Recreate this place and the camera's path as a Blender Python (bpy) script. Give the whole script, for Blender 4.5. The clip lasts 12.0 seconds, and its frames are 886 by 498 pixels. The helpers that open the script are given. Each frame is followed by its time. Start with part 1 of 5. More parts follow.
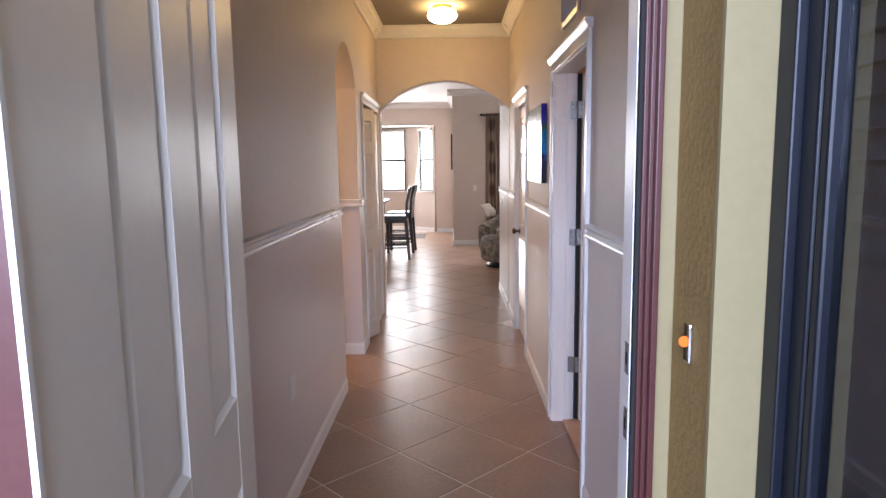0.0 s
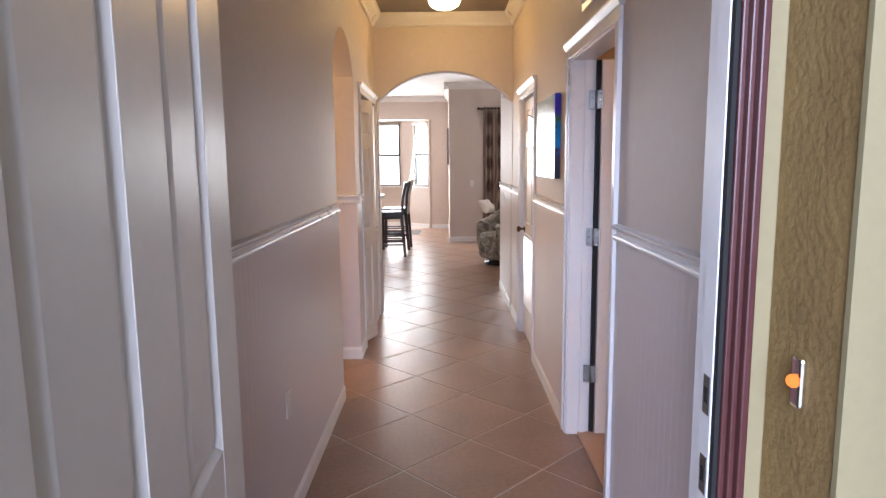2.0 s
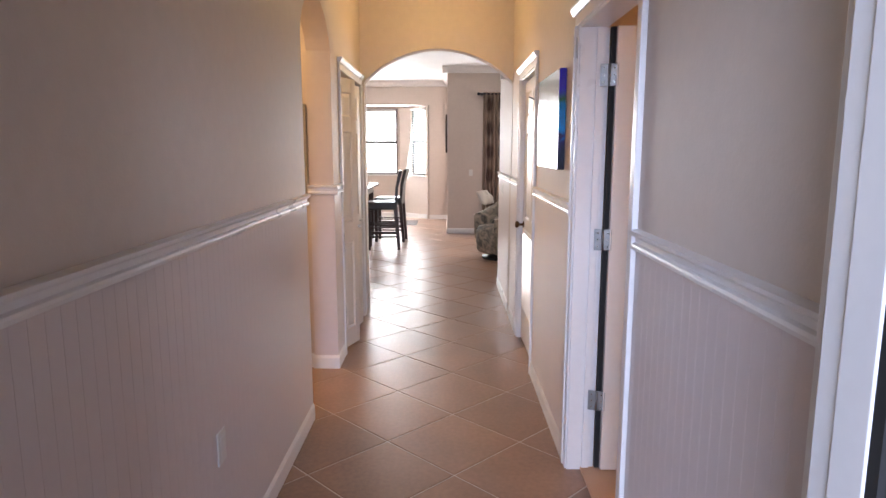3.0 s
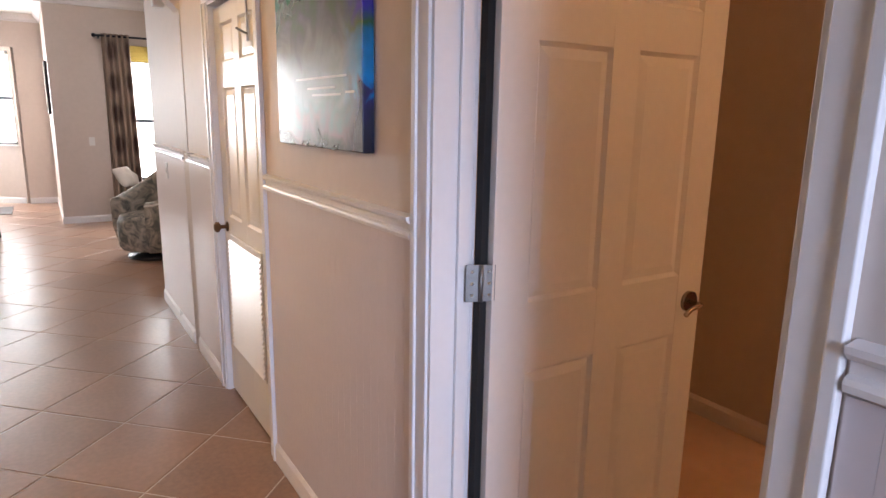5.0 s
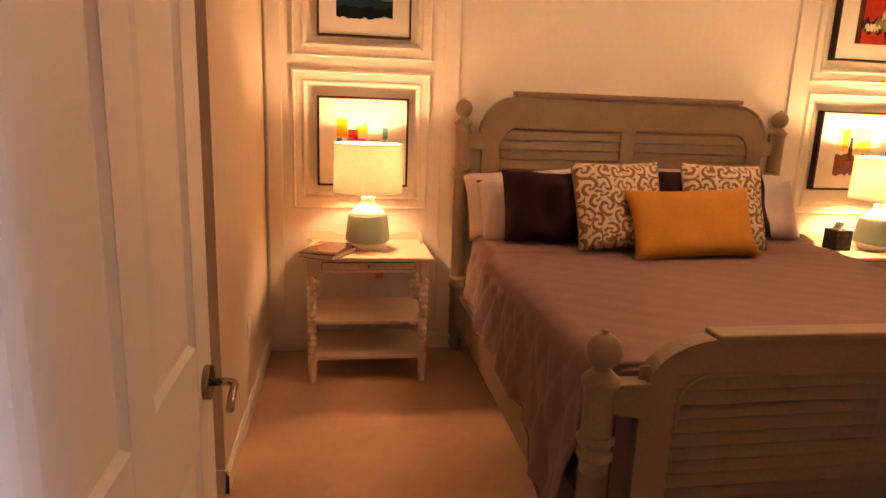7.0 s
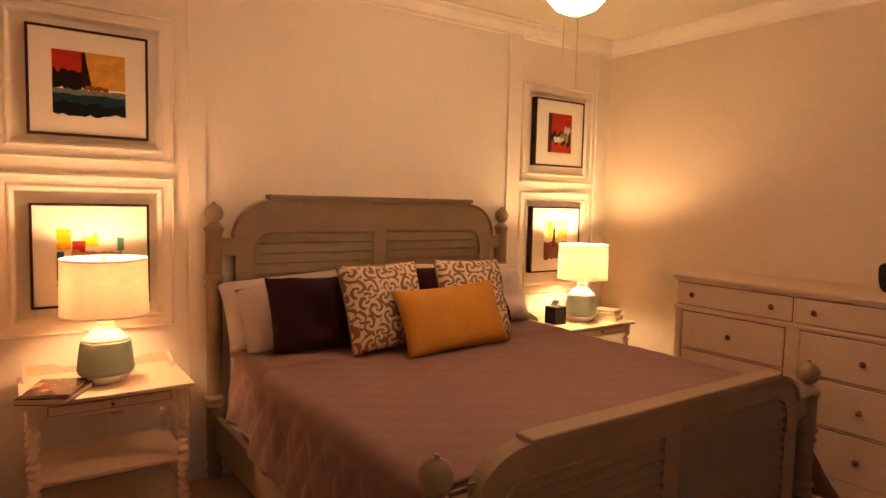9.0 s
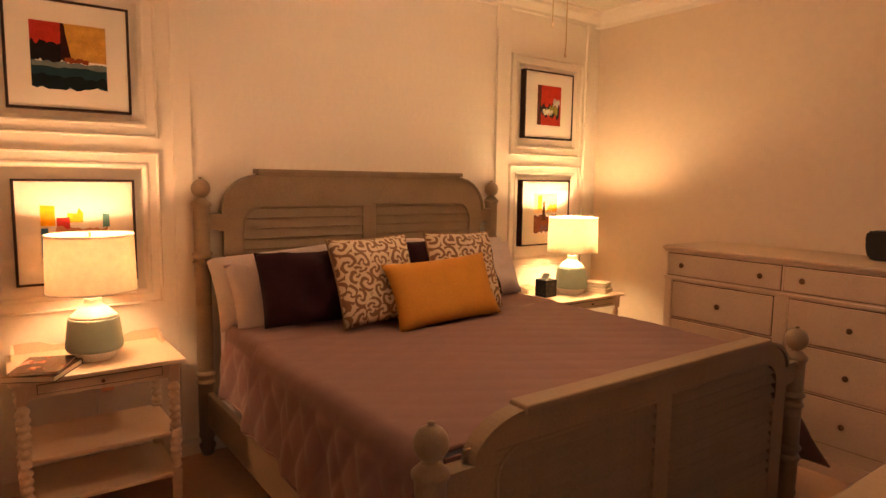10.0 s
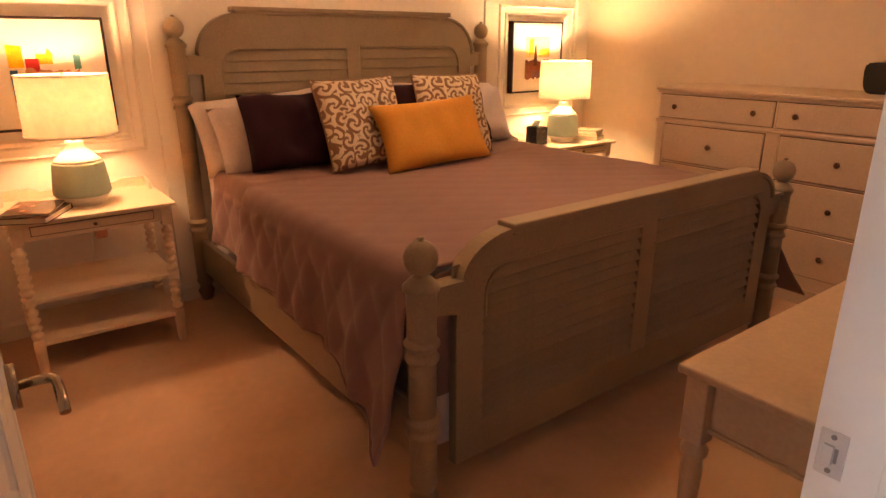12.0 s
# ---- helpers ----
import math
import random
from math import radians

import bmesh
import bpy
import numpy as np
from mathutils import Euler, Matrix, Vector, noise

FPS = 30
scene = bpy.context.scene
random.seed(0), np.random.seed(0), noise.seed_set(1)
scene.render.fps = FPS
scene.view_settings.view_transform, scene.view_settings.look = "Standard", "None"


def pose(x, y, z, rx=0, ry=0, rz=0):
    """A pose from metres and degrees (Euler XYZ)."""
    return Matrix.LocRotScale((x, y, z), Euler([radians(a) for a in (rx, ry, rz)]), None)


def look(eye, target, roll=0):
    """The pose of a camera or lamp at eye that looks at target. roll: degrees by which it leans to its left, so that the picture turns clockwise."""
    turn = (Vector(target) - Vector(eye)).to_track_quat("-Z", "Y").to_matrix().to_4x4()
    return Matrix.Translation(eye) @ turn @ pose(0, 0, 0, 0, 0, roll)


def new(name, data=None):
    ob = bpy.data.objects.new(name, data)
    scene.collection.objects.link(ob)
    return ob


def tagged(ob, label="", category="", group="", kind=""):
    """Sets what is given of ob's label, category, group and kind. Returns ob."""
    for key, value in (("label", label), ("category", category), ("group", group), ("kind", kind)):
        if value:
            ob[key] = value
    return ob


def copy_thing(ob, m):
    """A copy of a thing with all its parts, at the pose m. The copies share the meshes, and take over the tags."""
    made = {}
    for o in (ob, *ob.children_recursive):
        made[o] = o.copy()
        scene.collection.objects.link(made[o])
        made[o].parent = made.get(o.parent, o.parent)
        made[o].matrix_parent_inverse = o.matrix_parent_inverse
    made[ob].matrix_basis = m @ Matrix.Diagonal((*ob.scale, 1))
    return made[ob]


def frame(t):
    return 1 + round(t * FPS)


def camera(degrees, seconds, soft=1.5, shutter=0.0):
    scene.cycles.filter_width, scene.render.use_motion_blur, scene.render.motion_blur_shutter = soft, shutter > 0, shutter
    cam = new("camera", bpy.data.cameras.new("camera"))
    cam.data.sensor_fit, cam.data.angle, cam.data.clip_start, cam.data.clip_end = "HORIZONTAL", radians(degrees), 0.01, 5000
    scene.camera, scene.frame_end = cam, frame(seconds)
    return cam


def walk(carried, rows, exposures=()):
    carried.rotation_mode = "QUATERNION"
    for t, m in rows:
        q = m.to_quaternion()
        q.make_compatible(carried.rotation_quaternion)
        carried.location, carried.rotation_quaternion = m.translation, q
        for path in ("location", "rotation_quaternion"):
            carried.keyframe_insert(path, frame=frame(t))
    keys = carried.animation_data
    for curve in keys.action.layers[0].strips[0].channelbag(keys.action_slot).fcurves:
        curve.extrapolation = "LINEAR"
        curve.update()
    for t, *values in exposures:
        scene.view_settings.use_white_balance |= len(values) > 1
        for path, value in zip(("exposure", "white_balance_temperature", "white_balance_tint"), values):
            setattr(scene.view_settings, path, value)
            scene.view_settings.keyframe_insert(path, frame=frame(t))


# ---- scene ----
cam = camera(70.3, 12.0)
EXPOSURES = [(0.0, 0.2), (1.5, 0.24), (2.5, 0.4), (4.5, 0.45), (6.0, 0.68), (6.5, 0.8), (7.5, 0.88), (9.5, 0.55), (10.5, 0.68), (12.0, 0.98)]
PATH = [
    (0, (0.185, 0.466, 1.525), (0.153, 2.449, 1.264), -0.8),
    (0.5, (0.168, 0.5, 1.544), (0.134, 2.482, 1.279), -0.8),
    (1, (0.131, 0.568, 1.549), (0.103, 2.551, 1.289), -0.7),
    (1.5, (0.075, 0.631, 1.546), (0.066, 2.614, 1.288), -0.7),
    (2, (0.1, 0.736, 1.519), (0.094, 2.716, 1.243), -0.6),
    (2.5, (0.197, 0.972, 1.508), (0.166, 2.95, 1.217), -0.4),
    (2.7, (0.199, 1.083, 1.509), (0.175, 3.06, 1.211), -0.2),
    (4.3, (0.097, 2.300, 1.507), (0.331, 4.252, 1.142), -0.1),
    (4.5, (0.075, 2.463, 1.502), (0.489, 4.387, 1.148), 1.5),
    (5, (0.001, 2.835, 1.514), (1.055, 4.483, 1.101), 1.0),
    (5.5, (0.077, 3.172, 1.482), (1.559, 4.45, 1.069), 2.0),
    (6, (0.232, 3.422, 1.46), (2.034, 4.191, 1.058), 2.5),
    (6.5, (0.336, 3.653, 1.502), (2.287, 3.797, 1.089), 1.7),
    (7, (0.521, 3.775, 1.474), (2.45, 3.46, 1.047), 2.1),
    (7.5, (0.659, 3.858, 1.468), (2.492, 3.177, 1.046), 3.2),
    (7.7, (0.687, 3.903, 1.473), (2.464, 3.078, 1.07), 3.4),
    (9.3, (0.695, 4.01, 1.613), (2.321, 2.856, 1.465), 1.2),
    (9.5, (0.699, 4.007, 1.616), (2.323, 2.85, 1.459), 1.1),
    (10, (0.707, 4.009, 1.563), (2.316, 2.842, 1.342), 0.8),
    (10.5, (0.701, 4.016, 1.479), (2.283, 2.86, 1.082), 0.5),
    (11, (0.679, 4.019, 1.432), (2.23, 2.886, 0.875), 0.1),
    (11.5, (0.669, 4.035, 1.403), (2.193, 2.908, 0.761), -0.0),
    (12, (0.684, 4.01, 1.422), (2.206, 2.872, 0.798), -0.1),
]
walk(cam, [(t, look(e, g, r)) for t, e, g, r in PATH], EXPOSURES)

# ---- world, sun, large lights ----
world = bpy.data.worlds.new("world")
scene.world = world
world.use_nodes = True
_bg = world.node_tree.nodes["Background"]
_sky = world.node_tree.nodes.new("ShaderNodeTexSky")
_sky.sky_type = "NISHITA"
_sky.sun_disc = False
_sky.sun_elevation = radians(48)
_sky.sun_rotation = radians(-12)
world.node_tree.links.new(_sky.outputs[0], _bg.inputs[0])
_bg.inputs[1].default_value = 0.13


def lamp(name, kind, where, watts, colour, size=0.05, size_y=None):
    d = bpy.data.lights.new(name, kind)
    d.energy, d.color = watts, colour
    if kind == "AREA":
        d.size = size
        if size_y:
            d.shape, d.size_y = "RECTANGLE", size_y
    elif kind == "SUN":
        d.angle = size
    else:
        d.shadow_soft_size = size
    ob = new(name, d)
    ob.matrix_world = where
    return ob


WARM = (1.0, 0.54, 0.25)
HALLWARM = (1.0, 0.66, 0.30)
DAY = (0.76, 0.875, 1.24)
LIVINGDAY = (0.93, 0.95, 1.0)
lamp("sun", "SUN", look((-2.2, 20, 12), (0, 12, 0)), 3.0, (1.0, 0.95, 0.86), radians(0.6))
lamp("porch_sky", "AREA", look((-0.4, -3.2, 2.6), (0.1, 2.5, 1.0)), 610, DAY, 3.5, 3.0)
lamp("bay_window_light", "AREA", look((-1.3, 15.4, 1.7), (-0.9, 9, 0.6)), 120, LIVINGDAY, 1.6, 1.5)
lamp("side_window_light", "AREA", look((1.75, 12.5, 1.45), (-0.6, 9.5, 0.7)), 60, LIVINGDAY, 1.2, 1.7)
lamp("bedside_bulb_north", "POINT", pose(3.94, 3.64, 1.195), 17, WARM, 0.05)
lamp("bedside_bulb_south", "POINT", pose(3.94, 0.47, 1.195), 33, (1.0, 0.63, 0.28), 0.05)
lamp("passage_bulb", "POINT", pose(-1.7, 5.0, 2.30), 24, HALLWARM, 0.08)


# ---- materials ----
def mat(name, col, rough=0.5, spec=0.5, metal=0.0, var=0.10, scale=5.0, bump=0.1, bscale=60.0, dist=0.002, sheen=0.0, coat=0.0, stain=None, per=0.0):
    m = bpy.data.materials.new(name)
    m.use_nodes = True
    nt = m.node_tree
    n, l = nt.nodes, nt.links
    b = n["Principled BSDF"]
    b.inputs["Roughness"].default_value = rough
    b.inputs["Metallic"].default_value = metal
    b.inputs["Specular IOR Level"].default_value = spec
    b.inputs["Sheen Weight"].default_value = sheen
    b.inputs["Coat Weight"].default_value = coat
    tc = n.new("ShaderNodeTexCoord")
    big = n.new("ShaderNodeTexNoise")
    big.inputs["Scale"].default_value = scale
    big.inputs["Detail"].default_value = 4
    fine = n.new("ShaderNodeTexNoise")
    fine.inputs["Scale"].default_value = scale * 13
    fine.inputs["Detail"].default_value = 3
    for q in (big, fine):
        l.new(tc.outputs["Object"], q.inputs["Vector"])
    add = n.new("ShaderNodeMath")
    add.operation = "ADD"
    l.new(big.outputs["Fac"], add.inputs[0])
    l.new(fine.outputs["Fac"], add.inputs[1])
    ramp = n.new("ShaderNodeMapRange")
    ramp.inputs["From Min"].default_value = 0.6
    ramp.inputs["From Max"].default_value = 1.4
    ramp.inputs["To Min"].default_value = 1 - var
    ramp.inputs["To Max"].default_value = 1 + var
    l.new(add.outputs[0], ramp.inputs["Value"])
    val = ramp.outputs[0]
    if per:
        oi = n.new("ShaderNodeObjectInfo")
        pr = n.new("ShaderNodeMapRange")
        pr.inputs["To Min"].default_value = 1 - per
        pr.inputs["To Max"].default_value = 1 + per
        l.new(oi.outputs["Random"], pr.inputs["Value"])
        mu = n.new("ShaderNodeMath")
        mu.operation = "MULTIPLY"
        l.new(val, mu.inputs[0])
        l.new(pr.outputs[0], mu.inputs[1])
        val = mu.outputs[0]
    hsv = n.new("ShaderNodeHueSaturation")
    l.new(val, hsv.inputs["Value"])
    hsv.inputs["Color"].default_value = (*col, 1)
    out = hsv.outputs[0]
    if stain:
        mix = n.new("ShaderNodeMix")
        mix.data_type = "RGBA"
        sr = n.new("ShaderNodeMapRange")
        sr.inputs["From Min"].default_value, sr.inputs["From Max"].default_value = 0.52, 0.68
        l.new(big.outputs["Fac"], sr.inputs["Value"])
        l.new(sr.outputs[0], mix.inputs[0])
        l.new(out, mix.inputs[6])
        mix.inputs[7].default_value = (*stain, 1)
        out = mix.outputs[2]
    l.new(out, b.inputs["Base Color"])
    rr = n.new("ShaderNodeMapRange")
    rr.inputs["To Min"].default_value = max(0.02, rough - 0.08)
    rr.inputs["To Max"].default_value = min(1, rough + 0.08)
    l.new(big.outputs["Fac"], rr.inputs["Value"])
    l.new(rr.outputs[0], b.inputs["Roughness"])
    if bump:
        bn = n.new("ShaderNodeTexNoise")
        bn.inputs["Scale"].default_value = bscale
        bn.inputs["Detail"].default_value = 3
        l.new(tc.outputs["Object"], bn.inputs["Vector"])
        bp = n.new("ShaderNodeBump")
        bp.inputs["Strength"].default_value = bump
        bp.inputs["Distance"].default_value = dist
        l.new(bn.outputs["Fac"], bp.inputs["Height"])
        l.new(bp.outputs[0], b.inputs["Normal"])
    return m


def glow(name, col, strength):
    m = bpy.data.materials.new(name)
    m.use_nodes = True
    nt = m.node_tree
    nt.nodes.remove(nt.nodes["Principled BSDF"])
    e = nt.nodes.new("ShaderNodeEmission")
    e.inputs[0].default_value = (*col, 1)
    e.inputs[1].default_value = strength
    nt.links.new(e.outputs[0], nt.nodes["Material Output"].inputs[0])
    return m


def clear_glass(name, tint=(1, 1, 1), gloss=0.12):
    m = bpy.data.materials.new(name)
    m.use_nodes = True
    nt = m.node_tree
    nt.nodes.remove(nt.nodes["Principled BSDF"])
    t = nt.nodes.new("ShaderNodeBsdfTransparent")
    t.inputs[0].default_value = (*tint, 1)
    g = nt.nodes.new("ShaderNodeBsdfGlossy")
    g.inputs["Roughness"].default_value = 0.02
    x = nt.nodes.new("ShaderNodeMixShader")
    x.inputs[0].default_value = gloss
    nt.links.new(t.outputs[0], x.inputs[1])
    nt.links.new(g.outputs[0], x.inputs[2])
    nt.links.new(x.outputs[0], nt.nodes["Material Output"].inputs[0])
    return m


def shade_cloth(name, col, through_light):
    m = bpy.data.materials.new(name)
    m.use_nodes = True
    nt = m.node_tree
    nt.nodes.remove(nt.nodes["Principled BSDF"])
    d = nt.nodes.new("ShaderNodeBsdfDiffuse")
    t = nt.nodes.new("ShaderNodeBsdfTranslucent")
    tc = nt.nodes.new("ShaderNodeTexCoord")
    w = nt.nodes.new("ShaderNodeTexNoise")
    w.inputs["Scale"].default_value = 30
    w.inputs["Detail"].default_value = 6
    nt.links.new(tc.outputs["Object"], w.inputs["Vector"])
    h = nt.nodes.new("ShaderNodeHueSaturation")
    h.inputs["Color"].default_value = (*col, 1)
    r = nt.nodes.new("ShaderNodeMapRange")
    r.inputs["To Min"].default_value, r.inputs["To Max"].default_value = 0.8, 1.15
    nt.links.new(w.outputs["Fac"], r.inputs["Value"])
    nt.links.new(r.outputs[0], h.inputs["Value"])
    nt.links.new(h.outputs[0], d.inputs[0])
    nt.links.new(h.outputs[0], t.inputs[0])
    x = nt.nodes.new("ShaderNodeMixShader")
    x.inputs[0].default_value = through_light
    nt.links.new(d.outputs[0], x.inputs[1])
    nt.links.new(t.outputs[0], x.inputs[2])
    nt.links.new(x.outputs[0], nt.nodes["Material Output"].inputs[0])
    return m


WALL = mat("wall_paint", (0.62, 0.53, 0.47), 0.58, var=0.04, scale=1.5, bump=0.25, bscale=110)
WAINSCOT = mat("wainscot_paint", (0.67, 0.60, 0.59), 0.32, var=0.03, scale=2, bump=0.03, bscale=60)
TRIM = mat("trim_paint", (0.80, 0.78, 0.77), 0.30, var=0.03, scale=3, bump=0.0)
DOORP = mat("door_paint", (0.79, 0.74, 0.68), 0.34, var=0.03, scale=3, bump=0.03, bscale=90)
BEDWALL = mat("bedroom_paint", (0.66, 0.54, 0.42), 0.65, 0.3, var=0.04, scale=1.5, bump=0.25, bscale=110)
BEDTRIM = mat("bedroom_trim_paint", (0.76, 0.68, 0.59), 0.58, 0.3, var=0.03, scale=3, bump=0.0)
CEILM = mat("hall_ceiling_paint", (0.26, 0.23, 0.21), 0.7, var=0.05, scale=3, bump=0.5, bscale=70)
CEILB = mat("ceiling_paint", (0.70, 0.62, 0.50), 0.7, var=0.04, scale=3, bump=0.5, bscale=70)
CEILW = mat("white_ceiling_paint", (0.78, 0.77, 0.75), 0.7, var=0.04, scale=3, bump=0.5, bscale=70)
TILE = mat("terracotta_tile", (0.285, 0.165, 0.108), 0.30, var=0.22, scale=3.0, bump=0.06, bscale=40, dist=0.001, per=0.10)
GROUT = mat("grout", (0.58, 0.49, 0.42), 0.8, var=0.1, scale=8, bump=0.3)
CARPET = mat("carpet_pile", (0.64, 0.365, 0.205), 0.95, var=0.12, scale=2.2, bump=0.9, bscale=420, dist=0.006, sheen=0.3, stain=(0.71, 0.43, 0.255))
STUCCO = mat("gold_stucco", (0.29, 0.185, 0.068), 0.75, var=0.22, scale=9, bump=0.55, bscale=60, dist=0.007)
CREAM = mat("cream_stucco", (0.31, 0.255, 0.135), 0.7, var=0.06, scale=4, bump=0.2, bscale=40)
BURGUNDY = mat("burgundy_paint", (0.090, 0.028, 0.027), 0.38, var=0.15, scale=8, bump=0.15, bscale=30)
BRONZE = mat("dark_bronze", (0.009, 0.012, 0.022), 0.42, metal=0.2, var=0.1, scale=10, bump=0.05)
STEEL = mat("brushed_steel", (0.27, 0.265, 0.26), 0.45, metal=1.0, var=0.12, scale=30, bump=0.1)
SATIN = mat("satin_steel", (0.66, 0.65, 0.63), 0.42, metal=0.7, var=0.08, scale=30, bump=0.05)
CHROME = mat("chrome", (0.75, 0.74, 0.72), 0.12, metal=1.0, var=0.05, scale=20, bump=0)
NICKEL = mat("aged_nickel", (0.34, 0.29, 0.24), 0.22, metal=1.0, var=0.08, scale=20, bump=0)
# black of the rubber gasket, also painted as shade in gaps and holes
RUBBER_AND_SHADE = mat("dark_gap", (0.015, 0.014, 0.014), 0.8, var=0.1, bump=0)
CONCRETE = mat("concrete", (0.33, 0.32, 0.30), 0.85, var=0.15, scale=3, bump=0.4, bscale=50)
PANE = clear_glass("window_glass")
DARKPANE = clear_glass("tinted_glass", (0.36, 0.39, 0.44), 0.16)


# ---- building helpers ----
def box(bm, x0, x1, y0, y1, z0, z1, bev=0.0):
    r = bmesh.ops.create_cube(bm, size=1)
    vs = r["verts"]
    bmesh.ops.scale(bm, vec=(x1 - x0, y1 - y0, z1 - z0), verts=vs)
    bmesh.ops.translate(bm, vec=((x0 + x1) / 2, (y0 + y1) / 2, (z0 + z1) / 2), verts=vs)
    if bev:
        es = list({e for v in vs for e in v.link_edges})
        bmesh.ops.bevel(bm, geom=es, offset=bev, segments=2, profile=0.5, affect="EDGES")
    return bm


def boxed(*a, bev=0.0):
    return box(bmesh.new(), *a, bev=bev)


def prism(bm, pts, axis, a, b):
    """A polygon in the two other axes (in the order x, y, z without the axis), drawn out along the axis from a to b."""
    def put(p, q):
        c = list(p)
        c.insert("xyz".index(axis), q)
        return bm.verts.new(c)
    lo = [put(p, a) for p in pts]
    hi = [put(p, b) for p in pts]
    fs = [bm.faces.new(lo), bm.faces.new(hi[::-1])]
    n = len(pts)
    for i in range(n):
        fs.append(bm.faces.new((lo[i], hi[i], hi[(i + 1) % n], lo[(i + 1) % n])))
    bmesh.ops.recalc_face_normals(bm, faces=fs)
    return bm


def lathe(bm, prof, at=(0, 0, 0), seg=20, flute=0.0, cap=True):
    rings = []
    for r, z in prof:
        ring = []
        for i in range(seg):
            k = 1 + (flute if i % 2 else -flute)
            a = 2 * math.pi * i / seg
            ring.append(bm.verts.new((at[0] + r * k * math.cos(a), at[1] + r * k * math.sin(a), at[2] + z)))
        rings.append(ring)
    fs = []
    for p, q in zip(rings, rings[1:]):
        for i in range(seg):
            f = bm.faces.new((p[i], p[(i + 1) % seg], q[(i + 1) % seg], q[i]))
            f.smooth = True
            fs.append(f)
    for ring, (rad, _) in ((rings[0], prof[0]), (rings[-1], prof[-1])):
        if rad > 1e-4 and cap:
            fs.append(bm.faces.new(ring))
    bmesh.ops.recalc_face_normals(bm, faces=fs)
    return bm


def tube(bm, a, b, r, seg=10):
    a, b = Vector(a), Vector(b)
    d = b - a
    res = bmesh.ops.create_cone(bm, cap_ends=True, segments=seg, radius1=r, radius2=r, depth=d.length)
    m = Matrix.Translation((a + b) / 2) @ d.to_track_quat("Z", "Y").to_matrix().to_4x4()
    bmesh.ops.transform(bm, matrix=m, verts=res["verts"])
    for v in res["verts"]:
        for f in v.link_faces:
            f.smooth = len(f.verts) == 4
    return bm


def sweep(bm, pts, r, seg=8, closed=False):
    """One smooth tube along a line of points."""
    pts = [Vector(p) for p in pts]
    n = len(pts)
    rings = []
    for i, p in enumerate(pts):
        a = pts[(i - 1) % n] if closed else pts[max(0, i - 1)]
        b = pts[(i + 1) % n] if closed else pts[min(n - 1, i + 1)]
        q = (b - a).to_track_quat("Z", "Y")
        rings.append([bm.verts.new(p + q @ Vector((r * math.cos(2 * math.pi * k / seg), r * math.sin(2 * math.pi * k / seg), 0))) for k in range(seg)])
    for a, b in zip(rings, rings[1:] + (rings[:1] if closed else [])):
        off = min(range(seg), key=lambda o: (a[0].co - b[o].co).length)
        for k in range(seg):
            f = bm.faces.new((a[k], a[(k + 1) % seg], b[(k + 1 + off) % seg], b[(k + off) % seg]))
            f.smooth = True
    if not closed:
        bm.faces.new(rings[0])
        bm.faces.new(rings[-1])
    bmesh.ops.recalc_face_normals(bm, faces=bm.faces[:])
    return bm


def mesh_of(name, bm, material):
    me = bpy.data.meshes.new(name)
    bm.to_mesh(me)
    bm.free()
    me.materials.append(material)
    return me


def part(name, bm, material, parent, label="", at=None):
    ob = new(name, mesh_of(name, bm, material))
    ob.parent = parent
    if at is not None:
        ob.matrix_basis = at
    if label:
        ob["label"] = label
    return ob


def thing(name, label, category, at=None, group="", kind=""):
    ob = new(name)
    ob.empty_display_size = 0.1
    if at is not None:
        ob.matrix_basis = at
    return tagged(ob, label, category, group, kind)


def solid(name, bm, material, label, category, kind="structure", group="", at=None):
    ob = new(name, mesh_of(name, bm, material))
    if at is not None:
        ob.matrix_basis = at
    return tagged(ob, label, category, group, kind)


def wall_along(bm, axis, lo, hi, a, b, z0, z1, holes=()):
    """A wall whose thickness spans lo to hi and which runs along the axis from a to b, with rectangular holes (a, b, z0, z1)."""
    def put(p, q, r, s):
        if q - p > 1e-4 and s - r > 1e-4:
            if axis == "y":
                box(bm, lo, hi, p, q, r, s)
            else:
                box(bm, p, q, lo, hi, r, s)
    x = a
    for h0, h1, hz0, hz1 in sorted(holes):
        put(x, h0, z0, z1)
        put(h0, h1, z0, hz0)
        put(h0, h1, hz1, z1)
        x = h1
    put(x, b, z0, z1)
    return bm


RX, LX = 0.77, -0.565          # faces of the hall's two long walls
HZ = 2.90                      # hall ceiling
BZ = 2.905                     # bedroom ceiling
EX, NY, SY = 4.26, 4.215, -0.12  # bedroom: east, north, south faces
F = 0.015                      # carpet level

# ---- setting: floors and ceilings ----
solid("ground", boxed(-400, 400, -400, 400, -0.25, -0.16), CONCRETE, "flat grey ground outside the house", "ground")
solid("porch_floor", boxed(-1.7, 0.65, -2.5, 1.80, -0.15, -0.03), CONCRETE, "plain concrete porch slab before the front door", "porch")
floor = solid("floor", boxed(-3.0, 3.6, 1.80, 15.9, -0.10, -0.0025), GROUT, "diagonal terracotta tile floor with pale grout", "floor")
solid("carpet", boxed(0.83, EX + 0.02, SY - 0.02, 5.32, -0.05, F), CARPET, "tan cut pile carpet with vacuum marks", "carpet")
solid("ceiling_hall", boxed(LX - 0.02, RX + 0.02, 1.93, 6.95, HZ, HZ + 0.08), CEILM, "dark taupe painted hall ceiling", "ceiling")
solid("ceiling_bedroom", boxed(RX + 0.05, EX + 0.1, SY - 0.1, 5.4, BZ, BZ + 0.08), CEILB, "cream bedroom ceiling", "ceiling")
